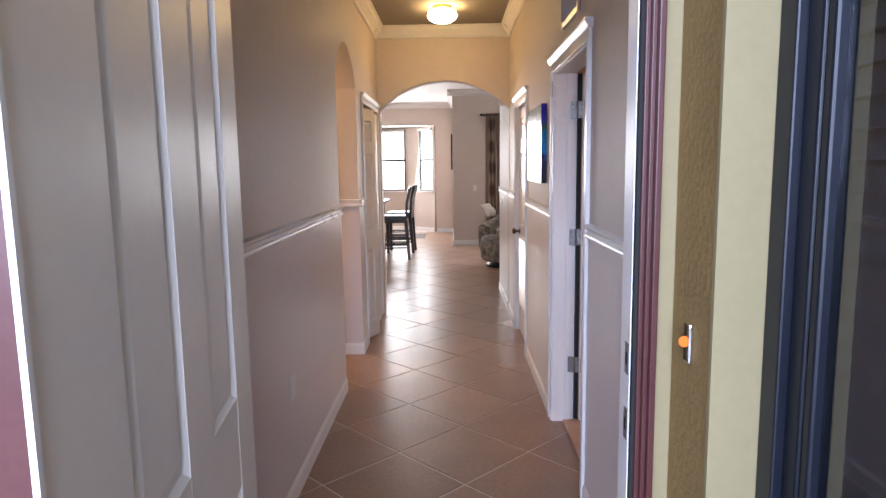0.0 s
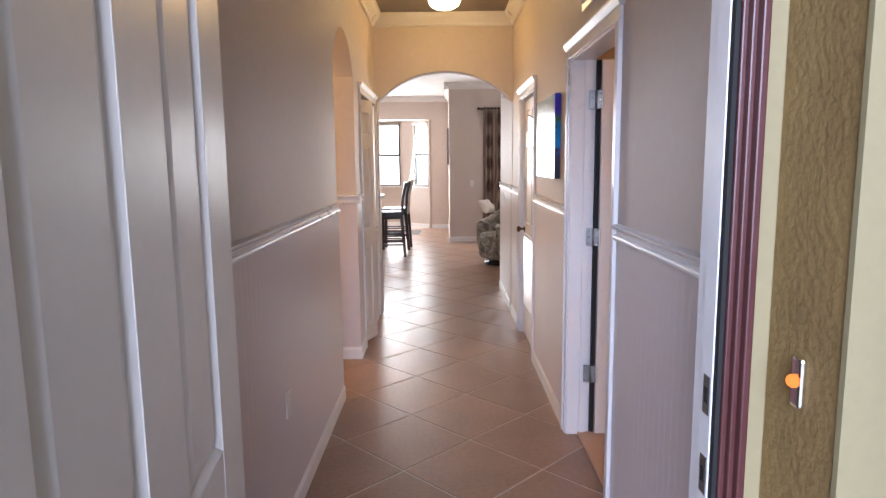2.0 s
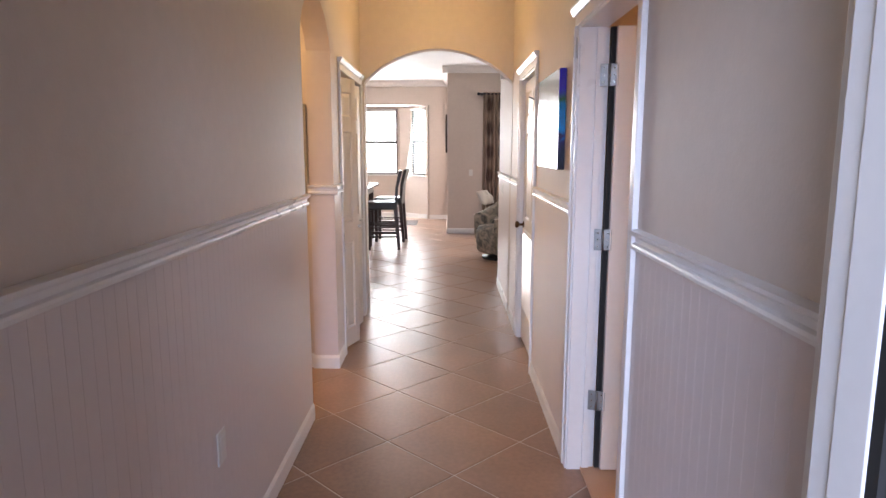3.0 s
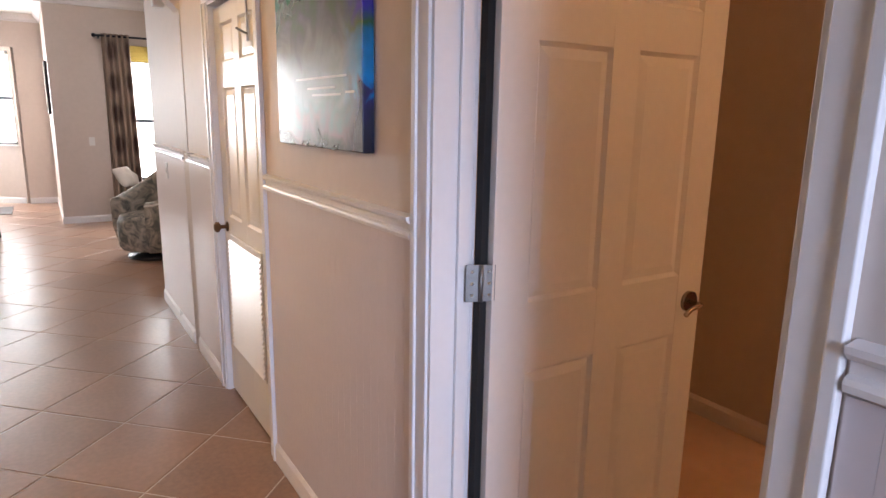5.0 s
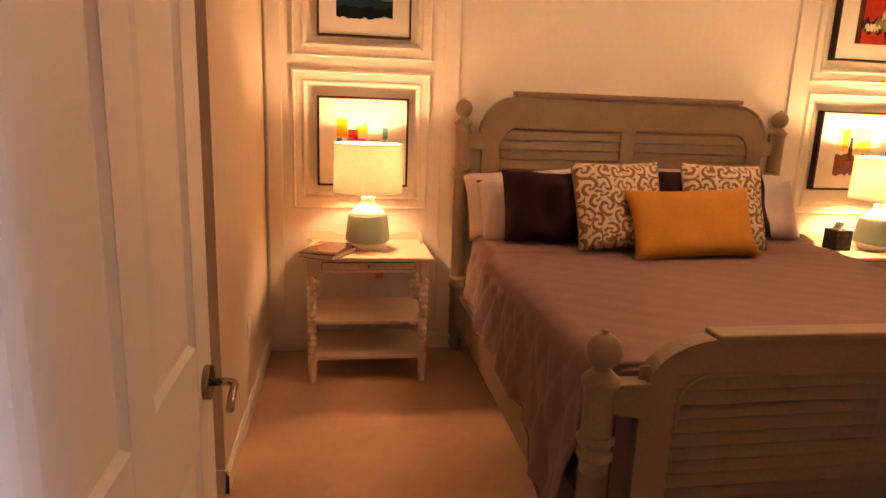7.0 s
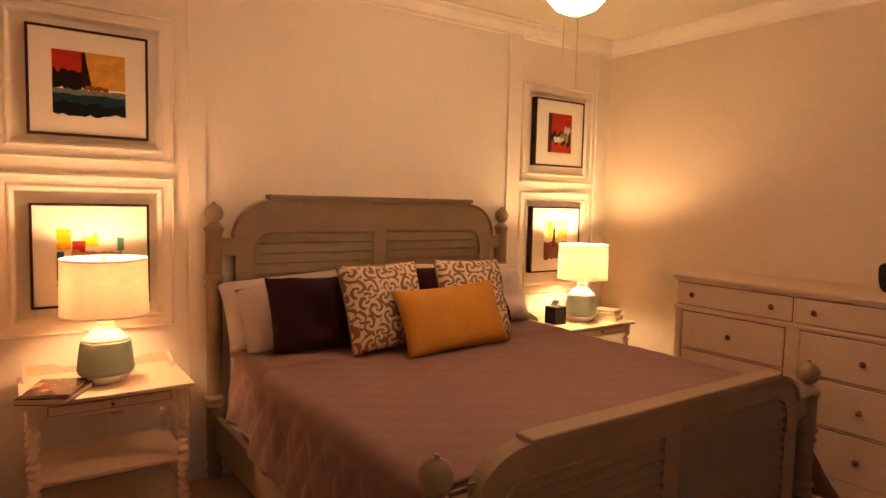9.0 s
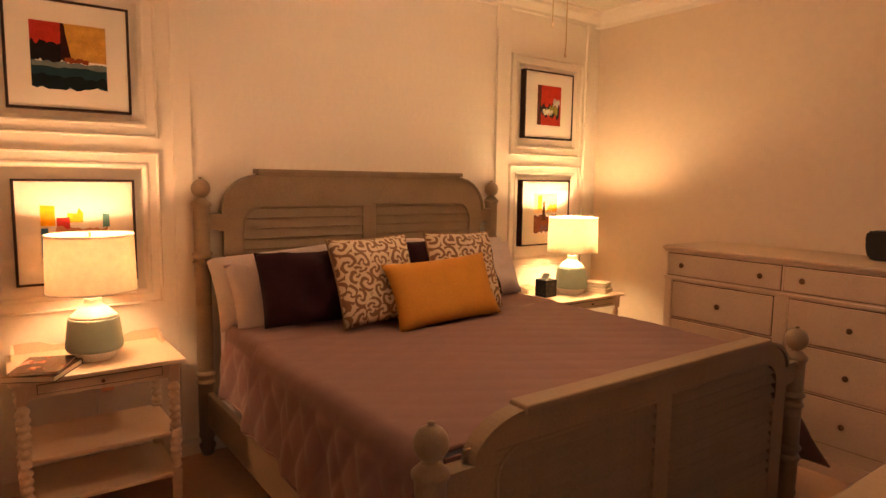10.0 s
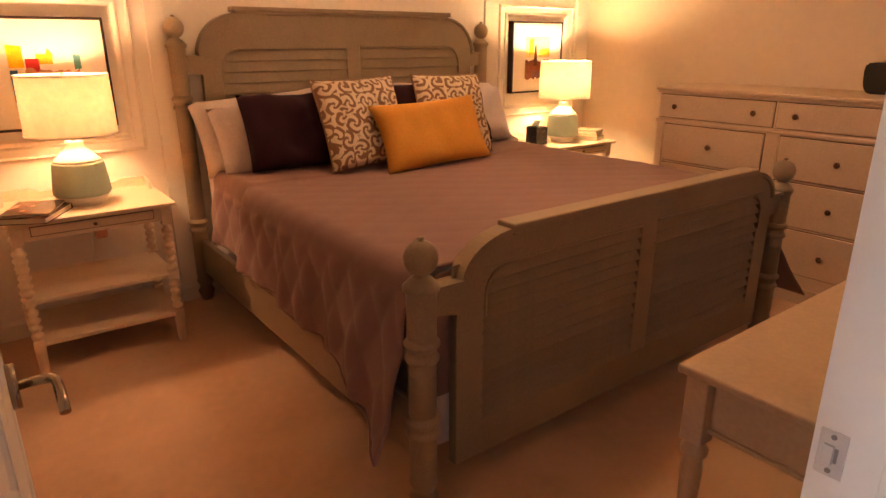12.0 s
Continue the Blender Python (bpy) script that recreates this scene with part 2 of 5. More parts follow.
solid("ceiling_living", boxed(-3.1, 3.7, 6.95, 16.0, 2.95, 3.03), CEILW, "white living room ceiling", "ceiling")
solid("ceiling_passage", boxed(-2.5, -0.68, 4.3, 5.62, 2.46, 2.52), CEILW, "white ceiling of the side passage", "ceiling")
# unseen slab, added so that sun enters only through the windows
solid("roof", boxed(-3.3, 4.6, -0.5, 16.2, 3.06, 3.2), CONCRETE, "unseen flat slab added over the rooms to keep the sun out", "roof")

# ---- setting: walls ----
BD0, BD1 = 3.222, 4.10          # bedroom doorway
LD0, LD1 = 5.43, 6.25          # laundry doorway
CL0, CL1 = 5.83, 6.88          # closet doorway
solid("wall_hall_east", wall_along(bmesh.new(), "y", RX, 0.88, 1.95, 8.25, -0.05, 3.05, [(BD0, BD1, -0.05, 2.045), (LD0, LD1, -0.05, 2.045)]), WALL,
      "beige painted hall wall with two doorways", "wall")


def arched(bm, axis, lo, hi, a, b, z0, z1, o0, o1, spring, apex):
    pts = [(a, z0), (a, z1), (b, z1), (b, z0), (o1, z0), (o1, spring)]
    mid, half = (o0 + o1) / 2, (o1 - o0) / 2
    rise = apex - spring
    rad = (half * half + rise * rise) / (2 * rise)
    ang = math.asin(min(1, half / rad))
    for i in range(1, 24):
        t = ang - 2 * ang * i / 24
        pts.append((mid + rad * math.sin(t), apex - rad + rad * math.cos(t)))
    pts += [(o0, spring), (o0, z0)]
    bmesh.ops.triangulate(prism(bm, pts, axis, lo, hi), faces=[f for f in bm.faces if len(f.verts) > 4])
    return bm


lw = arched(bmesh.new(), "x", -0.722, LX, 1.95, 5.75, -0.05, 3.05, 4.645, 5.487, 2.14, 2.40)
wall_along(lw, "y", -0.722, LX, 5.75, 7.07, -0.05, 3.05, [(CL0, CL1, -0.05, 2.06)])
solid("wall_hall_west", lw, WALL, "beige painted hall wall with an arched opening", "wall")
solid("wall_arch", arched(bmesh.new(), "y", 6.93, 7.07, LX - 0.02, RX + 0.02, -0.05, 3.05, LX + 0.03, RX - 0.004, 2.09, 2.375), WALL,
      "cream wall with a wide arched opening at the hall's end", "wall")
solid("wall_passage_north", boxed(-2.5, -0.72, 5.52, 5.62, -0.05, 2.5), WALL, "beige wall of the side passage", "wall")
solid("wall_passage_south", boxed(-2.5, -0.722, 4.28, 4.38, -0.05, 2.5), WALL, "beige wall of the side passage", "wall")
solid("wall_passage_end", boxed(-2.6, -2.5, 4.28, 5.62, -0.05, 2.5), WALL, "beige end wall of the side passage", "wall")
solid("wall_closet_back", boxed(-1.42, -1.35, 5.62, 7.07, -0.05, 2.95), WALL, "plain back wall of the hall closet", "wall")
solid("wall_closet_north", boxed(-1.35, -0.722, 6.98, 7.07, -0.05, 2.95), WALL, "plain side wall of the hall closet", "wall")
solid("wall_front", wall_along(bmesh.new(), "x", 1.80, 1.95, -3.0, 0.65, -0.15, 3.05, [(-0.385, 0.615, -0.15, 2.10)]), CREAM,
      "cream stucco front wall round the entrance", "wall")
solid("wall_front_lining", wall_along(bmesh.new(), "x", 1.95, 1.962, LX, RX, -0.004, HZ, [(-0.39, 0.62, -0.1, 2.11)]), WALL,
      "beige plaster on the inside of the front wall", "wall")
solid("wall_porch_east", wall_along(bmesh.new(), "y", 0.65, 0.90, SY - 0.12, 1.95, -0.15, 3.05, [(0.20, 1.577, 0.42, 2.30)]), STUCCO,
      "gold rough stucco wall beside the entrance", "wall")
solid("wall_bedroom_west_lining", wall_along(bmesh.new(), "y", 0.90, 0.930, SY, 3.14, -0.004, BZ, [(0.19, 1.62, 0.41, 2.31)]), BEDWALL, "beige inner face of the bedroom wall", "wall")
solid("wall_bedroom_west_upper", wall_along(bmesh.new(), "y", 0.88, 0.90, 3.14, 5.30, -0.004, BZ, [(3.14, 4.17, -0.004, 2.12)]), BEDWALL, "beige inner face over the bedroom door", "wall")
solid("wall_bedroom_south", boxed(0.65, 4.45, SY - 0.12, SY, -0.15, 3.05), BEDWALL, "beige painted bedroom wall behind the dresser", "wall")
solid("wall_bedroom_east", boxed(EX, EX + 0.15, SY, 4.5, -0.05, 3.05), BEDTRIM, "cream panelled wall behind the bed", "wall")
solid("wall_bedroom_north", boxed(2.78, EX, NY, NY + 0.12, -0.05, 3.05), BEDWALL, "beige bedroom wall beside the nightstand", "wall")
solid("wall_recess_east", boxed(2.78, 2.9, NY + 0.12, 5.42, -0.05, 3.05), BEDWALL, "beige wall of the recess behind the door", "wall")
solid("wall_recess_north", boxed(0.90, 2.78, 5.30, 5.42, -0.05, 3.05), BEDWALL, "beige end wall of the recess", "wall")
solid("wall_laundry", boxed(0.90, 2.6, 6.6, 6.7, -0.05, 3.05), WALL, "plain wall of the laundry", "wall")
# living room
solid("wall_living_south", boxed(0.90, 3.6, 8.15, 8.25, -0.05, 3.05), WALL, "beige living room wall", "wall")
solid("wall_living_east", boxed(3.5, 3.62, 8.25, 12.8, -0.05, 3.05), WALL, "beige living room wall", "wall")
solid("wall_living_north", wall_along(bmesh.new(), "x", 12.65, 12.8, 0.2, 3.5, -0.05, 3.05, [(0.98, 2.6, 0.55, 2.2)]), WALL, "beige living room wall with a tall window", "wall")
solid("wall_dining_east", boxed(0.2, 0.34, 12.8, 15.2, -0.05, 3.05), WALL, "beige dining room wall", "wall")
dn = boxed(-0.19, 0.2, 15.05, 15.2, -0.05, 3.05)
box(dn, -2.6, -0.19, 15.05, 15.2, 2.45, 3.05)
box(dn, -3.1, -2.6, 15.05, 15.2, -0.05, 3.05)
solid("wall_dining_north", dn, WALL, "beige dining room wall round a bay", "wall")
solid("wall_bay_back", wall_along(bmesh.new(), "x", 15.7, 15.82, -2.6, -0.75, -0.05, 2.6, [(-2.35, -0.93, 0.95, 2.40)]), WALL, "beige wall under the bay windows", "wall")
solid("ceiling_bay", boxed(-2.6, -0.1, 15.2, 15.82, 2.45, 2.55), CEILW, "white ceiling of the bay", "ceiling")
bay = wall_along(bmesh.new(), "x", 0, 0.12, 0, 0.86, -0.05, 2.6, [(0.06, 0.50, 0.95, 2.40)])
BAYM = pose(-0.15, 15.2, 0, 0, 0, 139)
solid("wall_bay_side", bay, WALL, "beige slanting wall of the bay with a narrow window", "wall", at=BAYM)
solid("wall_living_west", boxed(-3.1, -3.0, 7.07, 15.2, -0.05, 3.05), WALL, "beige living room wall", "wall")
solid("wall_living_southwest", boxed(-3.0, -0.722, 7.07, 7.17, -0.05, 3.05), WALL, "beige living room wall", "wall")


# ---- setting: mouldings ----
def rail_profile(face, s):
    """The chair rail's section: face is the wall's x, s the side it stands out to."""
    return [(face, 1.210), (face + s * 0.010, 1.210), (face + s * 0.019, 1.214), (face + s * 0.021, 1.223), (face + s * 0.018, 1.230), (face + s * 0.008, 1.234),
            (face + s * 0.008, 1.249), (face + s * 0.018, 1.253), (face + s * 0.027, 1.261), (face + s * 0.028, 1.270), (face, 1.274)]


def base_profile(face, s, h=0.095):
    return [(face, -0.004), (face + s * 0.014, -0.004), (face + s * 0.014, h - 0.02), (face + s * 0.008, h - 0.006), (face + s * 0.006, h), (face, h)]


def crown_profile(face, s, z, d=0.09, h=0.115):
    return [(face, z), (face + s * d, z), (face + s * d, z - 0.014), (face + s * (d - 0.012), z - 0.022), (face + s * (d - 0.020), z - 0.045), (face + s * 0.040, z - 0.072),
            (face + s * 0.024, z - 0.088), (face + s * 0.020, z - h + 0.008), (face + s * 0.010, z - h), (face, z - h)]


def moulding(name, pts, axis, a, b, material, label, category):
    return solid(name, prism(bmesh.new(), pts, axis, a, b), material, label, category)


BEAD = mesh_of("board", boxed(-0.005, 0.005, 0.0002, 0.0498, 0.09, 1.212, bev=0.0006), WAINSCOT)


def wainscot(face, s, a, b):
    """Beadboard below the chair rail: boards 5 cm wide, the last one cut to fit."""
    o = thing("wainscot", "pale beadboard wainscot below the chair rail", "wainscot", kind="structure")
    y = a
    while b - y > 0.05:
        q = new("board", BEAD)
        q.parent = o
        q.matrix_basis = pose(face, y, 0)
        y += 0.05
    if b - y > 0.004:
        part("board", boxed(face - 0.005, face + 0.005, y, b, 0.09, 1.205), WAINSCOT, o)


for a, b in ((1.962, 3.155), (4.165, 5.36), (6.32, 6.93), (7.07, 8.25)):
    moulding("chair_rail", rail_profile(RX, -1), "y", a, b, TRIM, "white moulded chair rail on the hall wall", "trim")
    moulding("baseboard", base_profile(RX, -1), "y", a, b, TRIM, "white baseboard along the hall wall", "baseboard")
    wainscot(RX, -1, a, b)
for a, b in ((1.962, 4.645), (5.487, 5.76)):
    moulding("chair_rail", rail_profile(LX, 1), "y", a, b, TRIM, "white moulded chair rail on the hall wall", "trim")
    moulding("baseboard", base_profile(LX, 1), "y", a, b, TRIM, "white baseboard along the hall wall", "baseboard")
    wainscot(LX, 1, a, b)
moulding("chair_rail", rail_profile(5.487, -1), "x", -0.735, LX + 0.03, TRIM, "white chair rail on the end of the arch", "trim")
moulding("baseboard", base_profile(5.487, -1), "x", -0.735, LX + 0.014, TRIM, "white baseboard on the end of the arch", "baseboard")
solid("wainscot", boxed(-0.722, LX + 0.005, 5.482, 5.487, 0.09, 1.205), WAINSCOT, "pale wainscot on the end of the arch", "wainscot")
moulding("baseboard", base_profile(5.52, -1), "x", -2.5, -0.735, TRIM, "white baseboard in the side passage", "baseboard")
for face, s in ((RX, -1), (LX, 1)):
    moulding("crown_moulding", crown_profile(face, s, HZ), "y", 1.962, 6.93, TRIM, "white crown moulding under the hall ceiling", "crown moulding")
moulding("crown_moulding", crown_profile(6.93, -1, HZ), "x", LX, RX, TRIM, "white crown moulding over the arch", "crown moulding")
moulding("crown_moulding", crown_profile(12.65, -1, 2.95), "x", 0.11, 3.5, TRIM, "white crown moulding in the living room", "crown moulding")
moulding("crown_moulding", crown_profile(0.2, -1, 2.95), "y", 12.56, 15.05, TRIM, "white crown moulding in the dining room", "crown moulding")
moulding("crown_moulding", crown_profile(15.05, -1, 2.95), "x", -3.0, 0.2, TRIM, "white crown moulding in the dining room", "crown moulding")
moulding("baseboard", base_profile(12.65, -1), "x", 0.186, 3.5, TRIM, "white baseboard in the living room", "baseboard")
moulding("baseboard", base_profile(0.2, -1), "y", 12.65, 15.05, TRIM, "white baseboard in the dining room", "baseboard")
moulding("baseboard", base_profile(15.05, -1), "x", -0.19, 0.186, TRIM, "white baseboard in the dining room", "baseboard")
moulding("baseboard", base_profile(15.7, -1), "x", -2.6, -0.78, TRIM, "white baseboard in the bay", "baseboard")
solid("baseboard", prism(bmesh.new(), base_profile(0, -1), "x", 0.0, 0.8), TRIM, "white baseboard in the bay", "baseboard", at=BAYM @ pose(0.82, 0.0, 0, 0, 0, 180) @ pose(0, -0.12, 0))
# bedroom
moulding("crown_moulding", crown_profile(EX, -1, BZ), "y", SY, NY, BEDTRIM, "white crown moulding over the bed wall", "crown moulding")
moulding("crown_moulding", crown_profile(SY, 1, BZ), "x", 0.912, EX, BEDTRIM, "white crown moulding over the dresser wall", "crown moulding")
moulding("crown_moulding", crown_profile(NY, -1, BZ), "x", 2.78, EX, BEDTRIM, "white crown moulding over the nightstand wall", "crown moulding")
moulding("baseboard", [(p, q + F) for p, q in base_profile(SY, 1)], "x", 0.912, EX, BEDTRIM, "white baseboard behind the dresser", "baseboard")
moulding("baseboard", [(p, q + F) for p, q in base_profile(NY, -1)], "x", 2.766, EX, BEDTRIM, "white baseboard beside the nightstand", "baseboard")
moulding("baseboard", [(p, q + F) for p, q in base_profile(2.78, -1)], "y", NY - 0.014, 5.30, BEDTRIM, "white baseboard in the recess", "baseboard")
moulding("baseboard", [(p, q + F) for p, q in base_profile(5.30, -1)], "x", 0.912, 2.766, BEDTRIM, "white baseboard in the recess", "baseboard")
moulding("baseboard", [(p, q + F) for p, q in base_profile(EX - 0.012, -1)], "y", SY, NY, BEDTRIM, "white baseboard behind the bed", "baseboard")

# ---- materials of the things ----
TAUPE = mat("taupe_painted_wood", (0.250, 0.184, 0.122), 0.42, 0.35, var=0.16, scale=7, bump=0.18, bscale=35, stain=(0.262, 0.193, 0.127))
SLATM = mat("taupe_slat_wood", (0.228, 0.171, 0.116), 0.55, 0.3, var=0.14, scale=7, bump=0.06, bscale=35, per=0.06)
CREAMW = mat("cream_painted_wood", (0.63, 0.48, 0.345), 0.38, var=0.09, scale=6, bump=0.12, bscale=45)
DRESSM = mat("beige_painted_wood", (0.55, 0.41, 0.30), 0.40, var=0.09, scale=6, bump=0.12, bscale=45)
# dark brown that paints the shade in the gaps round drawers
GAPM = mat("drawer_gap_shade", (0.10, 0.062, 0.04), 0.8, var=0.1, bump=0)
DESKM = mat("worn_beige_wood", (0.42, 0.305, 0.205), 0.40, var=0.12, scale=6, bump=0.12, bscale=45)
KNOBM = mat("aged_bronze", (0.16, 0.09, 0.05), 0.3, metal=0.9, var=0.2, scale=40, bump=0.1)
SHEET = mat("lilac_white_cotton", (0.52, 0.44, 0.45), 0.85, var=0.06, scale=5, bump=0.8, bscale=11, dist=0.016, sheen=0.1)
PLUM = mat("plum_satin", (0.022, 0.004, 0.009), 0.8, 0.2, var=0.2, scale=8, bump=0.4, bscale=12, dist=0.012)
MUSTARD = mat("mustard_velvet", (0.46, 0.205, 0.022), 0.85, var=0.12, scale=7, bump=0.35, bscale=200)
QUILTM = mat("mauve_quilted_cotton", (0.188, 0.100, 0.093), 0.85, var=0.10, scale=9, bump=0.5, bscale=260, dist=0.002, sheen=0.15)
CERAMIC = mat("sage_ceramic", (0.36, 0.44, 0.37), 0.35, var=0.06, scale=10, bump=0.05)
CERAMICW = mat("white_ceramic", (0.78, 0.72, 0.62), 0.35, var=0.05, scale=10, bump=0.05)
SHADE = shade_cloth("linen_shade", (0.72, 0.52, 0.35), 0.115)
BLACKP = mat("black_plastic", (0.009, 0.009, 0.010), 0.4, 0.3, var=0.1, bump=0.05)
FRAMEM = mat("dark_walnut_frame", (0.030, 0.014, 0.010), 0.45, 0.25, var=0.2, scale=20, bump=0.1)
MATBOARD = mat("mat_board", (0.78, 0.72, 0.64), 0.7, var=0.02, bump=0.1, bscale=300)
WHITEP = mat("white_plastic", (0.75, 0.73, 0.70), 0.4, var=0.02, bump=0.0)
PAPER = mat("paper_edges", (0.66, 0.58, 0.45), 0.8, var=0.08, scale=30, bump=0.2)
LEATHER = mat("black_leather", (0.022, 0.018, 0.017), 0.35, var=0.2, scale=15, bump=0.2, bscale=150)
ESPRESSO = mat("espresso_wood", (0.035, 0.016, 0.012), 0.35, var=0.2, scale=10, bump=0.1)
BRASS = mat("brass", (0.55, 0.38, 0.16), 0.3, metal=1.0, var=0.1, scale=20, bump=0)
PINKP = mat("pink_plastic", (0.65, 0.30, 0.20), 0.4, var=0.05, bump=0)
GREYB = mat("grey_steel_panel", (0.36, 0.33, 0.30), 0.4, metal=0.3, var=0.06, scale=4, bump=0.05)
RUGM = mat("grey_rug", (0.16, 0.15, 0.15), 0.95, var=0.3, scale=14, bump=0.8, bscale=200)


def two_tone(name, a, b, kind, scale, sharp=0.06, rough=0.75, cut=0.5, distort=1.2):
    """A cloth of two colours: kind 'swirl' gives scrolling curls, 'leaf' blades, 'plaid' crossing bands."""
    m = bpy.data.materials.new(name)
    m.use_nodes = True
    n, l = m.node_tree.nodes, m.node_tree.links
    p = n["Principled BSDF"]
    p.inputs["Roughness"].default_value = rough
    tc = n.new("ShaderNodeTexCoord")
    if kind == "plaid":
        outs = []
        for d in ("X", "Z"):
            w = n.new("ShaderNodeTexWave")
            w.bands_direction = d
            w.inputs["Scale"].default_value = scale if d == "Z" else scale * 2
            w.inputs["Distortion"].default_value = 0.6
            w.inputs["Detail"].default_value = 2
            l.new(tc.outputs["Object"], w.inputs["Vector"])
            outs.append(w.outputs["Fac"])
        mx = n.new("ShaderNodeMath")
        mx.operation = "MULTIPLY"
        l.new(outs[0], mx.inputs[0])
        l.new(outs[1], mx.inputs[1])
        src = mx.outputs[0]
    else:
        v = n.new("ShaderNodeTexVoronoi" if kind == "swirl" else "ShaderNodeTexNoise")
        v.inputs["Scale"].default_value = scale
        if kind == "leaf":
            v.inputs["Distortion"].default_value = 2.2
            l.new(tc.outputs["Object"], v.inputs["Vector"])
            src = v.outputs["Fac"]
        else:
            # mirrored scrolls: a two-armed curl about the middle of each cell

            def calc(op, *ins):
                k = n.new("ShaderNodeMath")
                k.operation = op
                for c, q in enumerate(ins):
                    if isinstance(q, (int, float)):
                        k.inputs[c].default_value = q
                    else:
                        l.new(q, k.inputs[c])
                return k.outputs[0]

            no = n.new("ShaderNodeTexNoise")
            no.inputs["Scale"].default_value = scale * 0.9
            l.new(tc.outputs["Object"], no.inputs["Vector"])
            sep = n.new("ShaderNodeSeparateXYZ")
            l.new(tc.outputs["Object"], sep.inputs[0])
            com = n.new("ShaderNodeCombineXYZ")
            wob = calc("MULTIPLY_ADD", no.outputs["Fac"], 0.05, -0.025)
            l.new(calc("ADD", calc("ABSOLUTE", sep.outputs["X"]), wob), com.inputs[0])
            l.new(calc("ADD", sep.outputs["Z"], wob), com.inputs[1])
            v.voronoi_dimensions = "2D"
            v.inputs["Randomness"].default_value = 0.75
            l.new(com.outputs[0], v.inputs["Vector"])
            rel = n.new("ShaderNodeVectorMath")
            rel.operation = "SUBTRACT"
            l.new(com.outputs[0], rel.inputs[0])
            l.new(v.outputs["Position"], rel.inputs[1])
            rs = n.new("ShaderNodeSeparateXYZ")
            l.new(rel.outputs[0], rs.inputs[0])
            ang = calc("ARCTAN2", rs.outputs["Y"], rs.outputs["X"])
            phase = calc("MULTIPLY_ADD", v.outputs["Distance"], 13.0, calc("MULTIPLY", ang, 2.0))
            src = calc("MULTIPLY_ADD", calc("SINE", phase), 0.5, 0.5)
    r = n.new("ShaderNodeValToRGB")
    r.color_ramp.elements[0].position, r.color_ramp.elements[0].color = cut - sharp, (*a, 1)
    r.color_ramp.elements[1].position, r.color_ramp.elements[1].color = cut + sharp, (*b, 1)
    l.new(src, r.inputs[0])
    l.new(r.outputs[0], p.inputs["Base Color"])
    bp = n.new("ShaderNodeBump")
    bp.inputs["Strength"].default_value = 0.3
    bp.inputs["Distance"].default_value = 0.003
    l.new(src, bp.inputs["Height"])
    l.new(bp.outputs[0], p.inputs["Normal"])
    return m


CORD = mat("brown_cord", (0.24, 0.14, 0.08), 0.8)
DAMASK = two_tone("cream_brown_damask", (0.19, 0.10, 0.058), (0.58, 0.46, 0.34), "swirl", 13.0, cut=0.46, sharp=0.08)
LEAFY = two_tone("leaf_print_cloth", (0.10, 0.10, 0.085), (0.40, 0.34, 0.27), "leaf", 6.5, sharp=0.16)
PLAID = two_tone("brown_plaid_cloth", (0.30, 0.22, 0.17), (0.10, 0.06, 0.045), "plaid", 0.75, sharp=0.3, cut=0.35)


# ---- doors ----
def six_panel(parent, w, h, t, material, cols=2, fields=None, rows=((0.22, 0.83), (1.02, 1.67), (1.79, 1.93)), stile=0.115, mid=0.10):
    """A panelled leaf: x along its width from the hinge, y through its thickness, z up."""
    bm = bmesh.new()
    xs = [0, stile]
    pw = (w - 2 * stile - (cols - 1) * mid) / cols
    spans = []
    x = stile
    for c in range(cols):
        spans.append((x, x + pw))
        x += pw + mid
    spans = fields or spans
    first, last = spans[0][0], spans[-1][1]
    box(bm, 0, first, 0, t, 0, h, bev=0.002)
    box(bm, last, w, 0, t, 0, h, bev=0.002)
    for (a0, a1), (b0, b1) in zip(spans, spans[1:]):
        box(bm, a1, b0, 0.0005, t - 0.0005, 0, h)
    zs = [0] + [z for r in rows for z in r] + [h]
    for z0, z1 in zip(zs[::2], zs[1::2]):
        for a, b in spans:
            box(bm, a, b, 0.001, t - 0.001, z0, z1)
    part("leaf", bm, material, parent)
    for a, b in spans:
        for z0, z1 in rows:
            pm = bmesh.new()
            box(pm, a, b, 0.011, t - 0.011, z0, z1)
            i, o = 0.038, 0.012
            for y0, y1 in ((0.011, 0.004), (t - 0.011, t - 0.004)):
                lo = [pm.verts.new((p, y0, q)) for p, q in ((a + o, z0 + o), (b - o, z0 + o), (b - o, z1 - o), (a + o, z1 - o))]
                hi = [pm.verts.new((p, y1, q)) for p, q in ((a + i, z0 + i), (b - i, z0 + i), (b - i, z1 - i), (a + i, z1 - i))]
                pm.faces.new(hi)
                for k in range(4):
                    pm.faces.new((lo[k], lo[(k + 1) % 4], hi[(k + 1) % 4], hi[k]))
                # quarter-round bead round the sunk field
                for k in range(4):
                    c = [(a, z0), (b, z0), (b, z1), (a, z1)]
                    p0, p1 = c[k], c[(k + 1) % 4]
                    m = Vector(((a + b) / 2, 0, (z0 + z1) / 2))
                    def inn(p, d):
                        return (p[0] + d * (1 if p[0] < m.x else -1), p[1] + d * (1 if p[1] < m.z else -1))
                    ye = 0.002 if y0 < t / 2 else t - 0.002
                    f0, f1, g0, g1 = p0, p1, inn(p1, 0.011), inn(p0, 0.011)
                    pm.faces.new([pm.verts.new((f0[0], ye, f0[1])), pm.verts.new((f1[0], ye, f1[1])), pm.verts.new((g0[0], y0, g0[1])), pm.verts.new((g1[0], y0, g1[1]))])
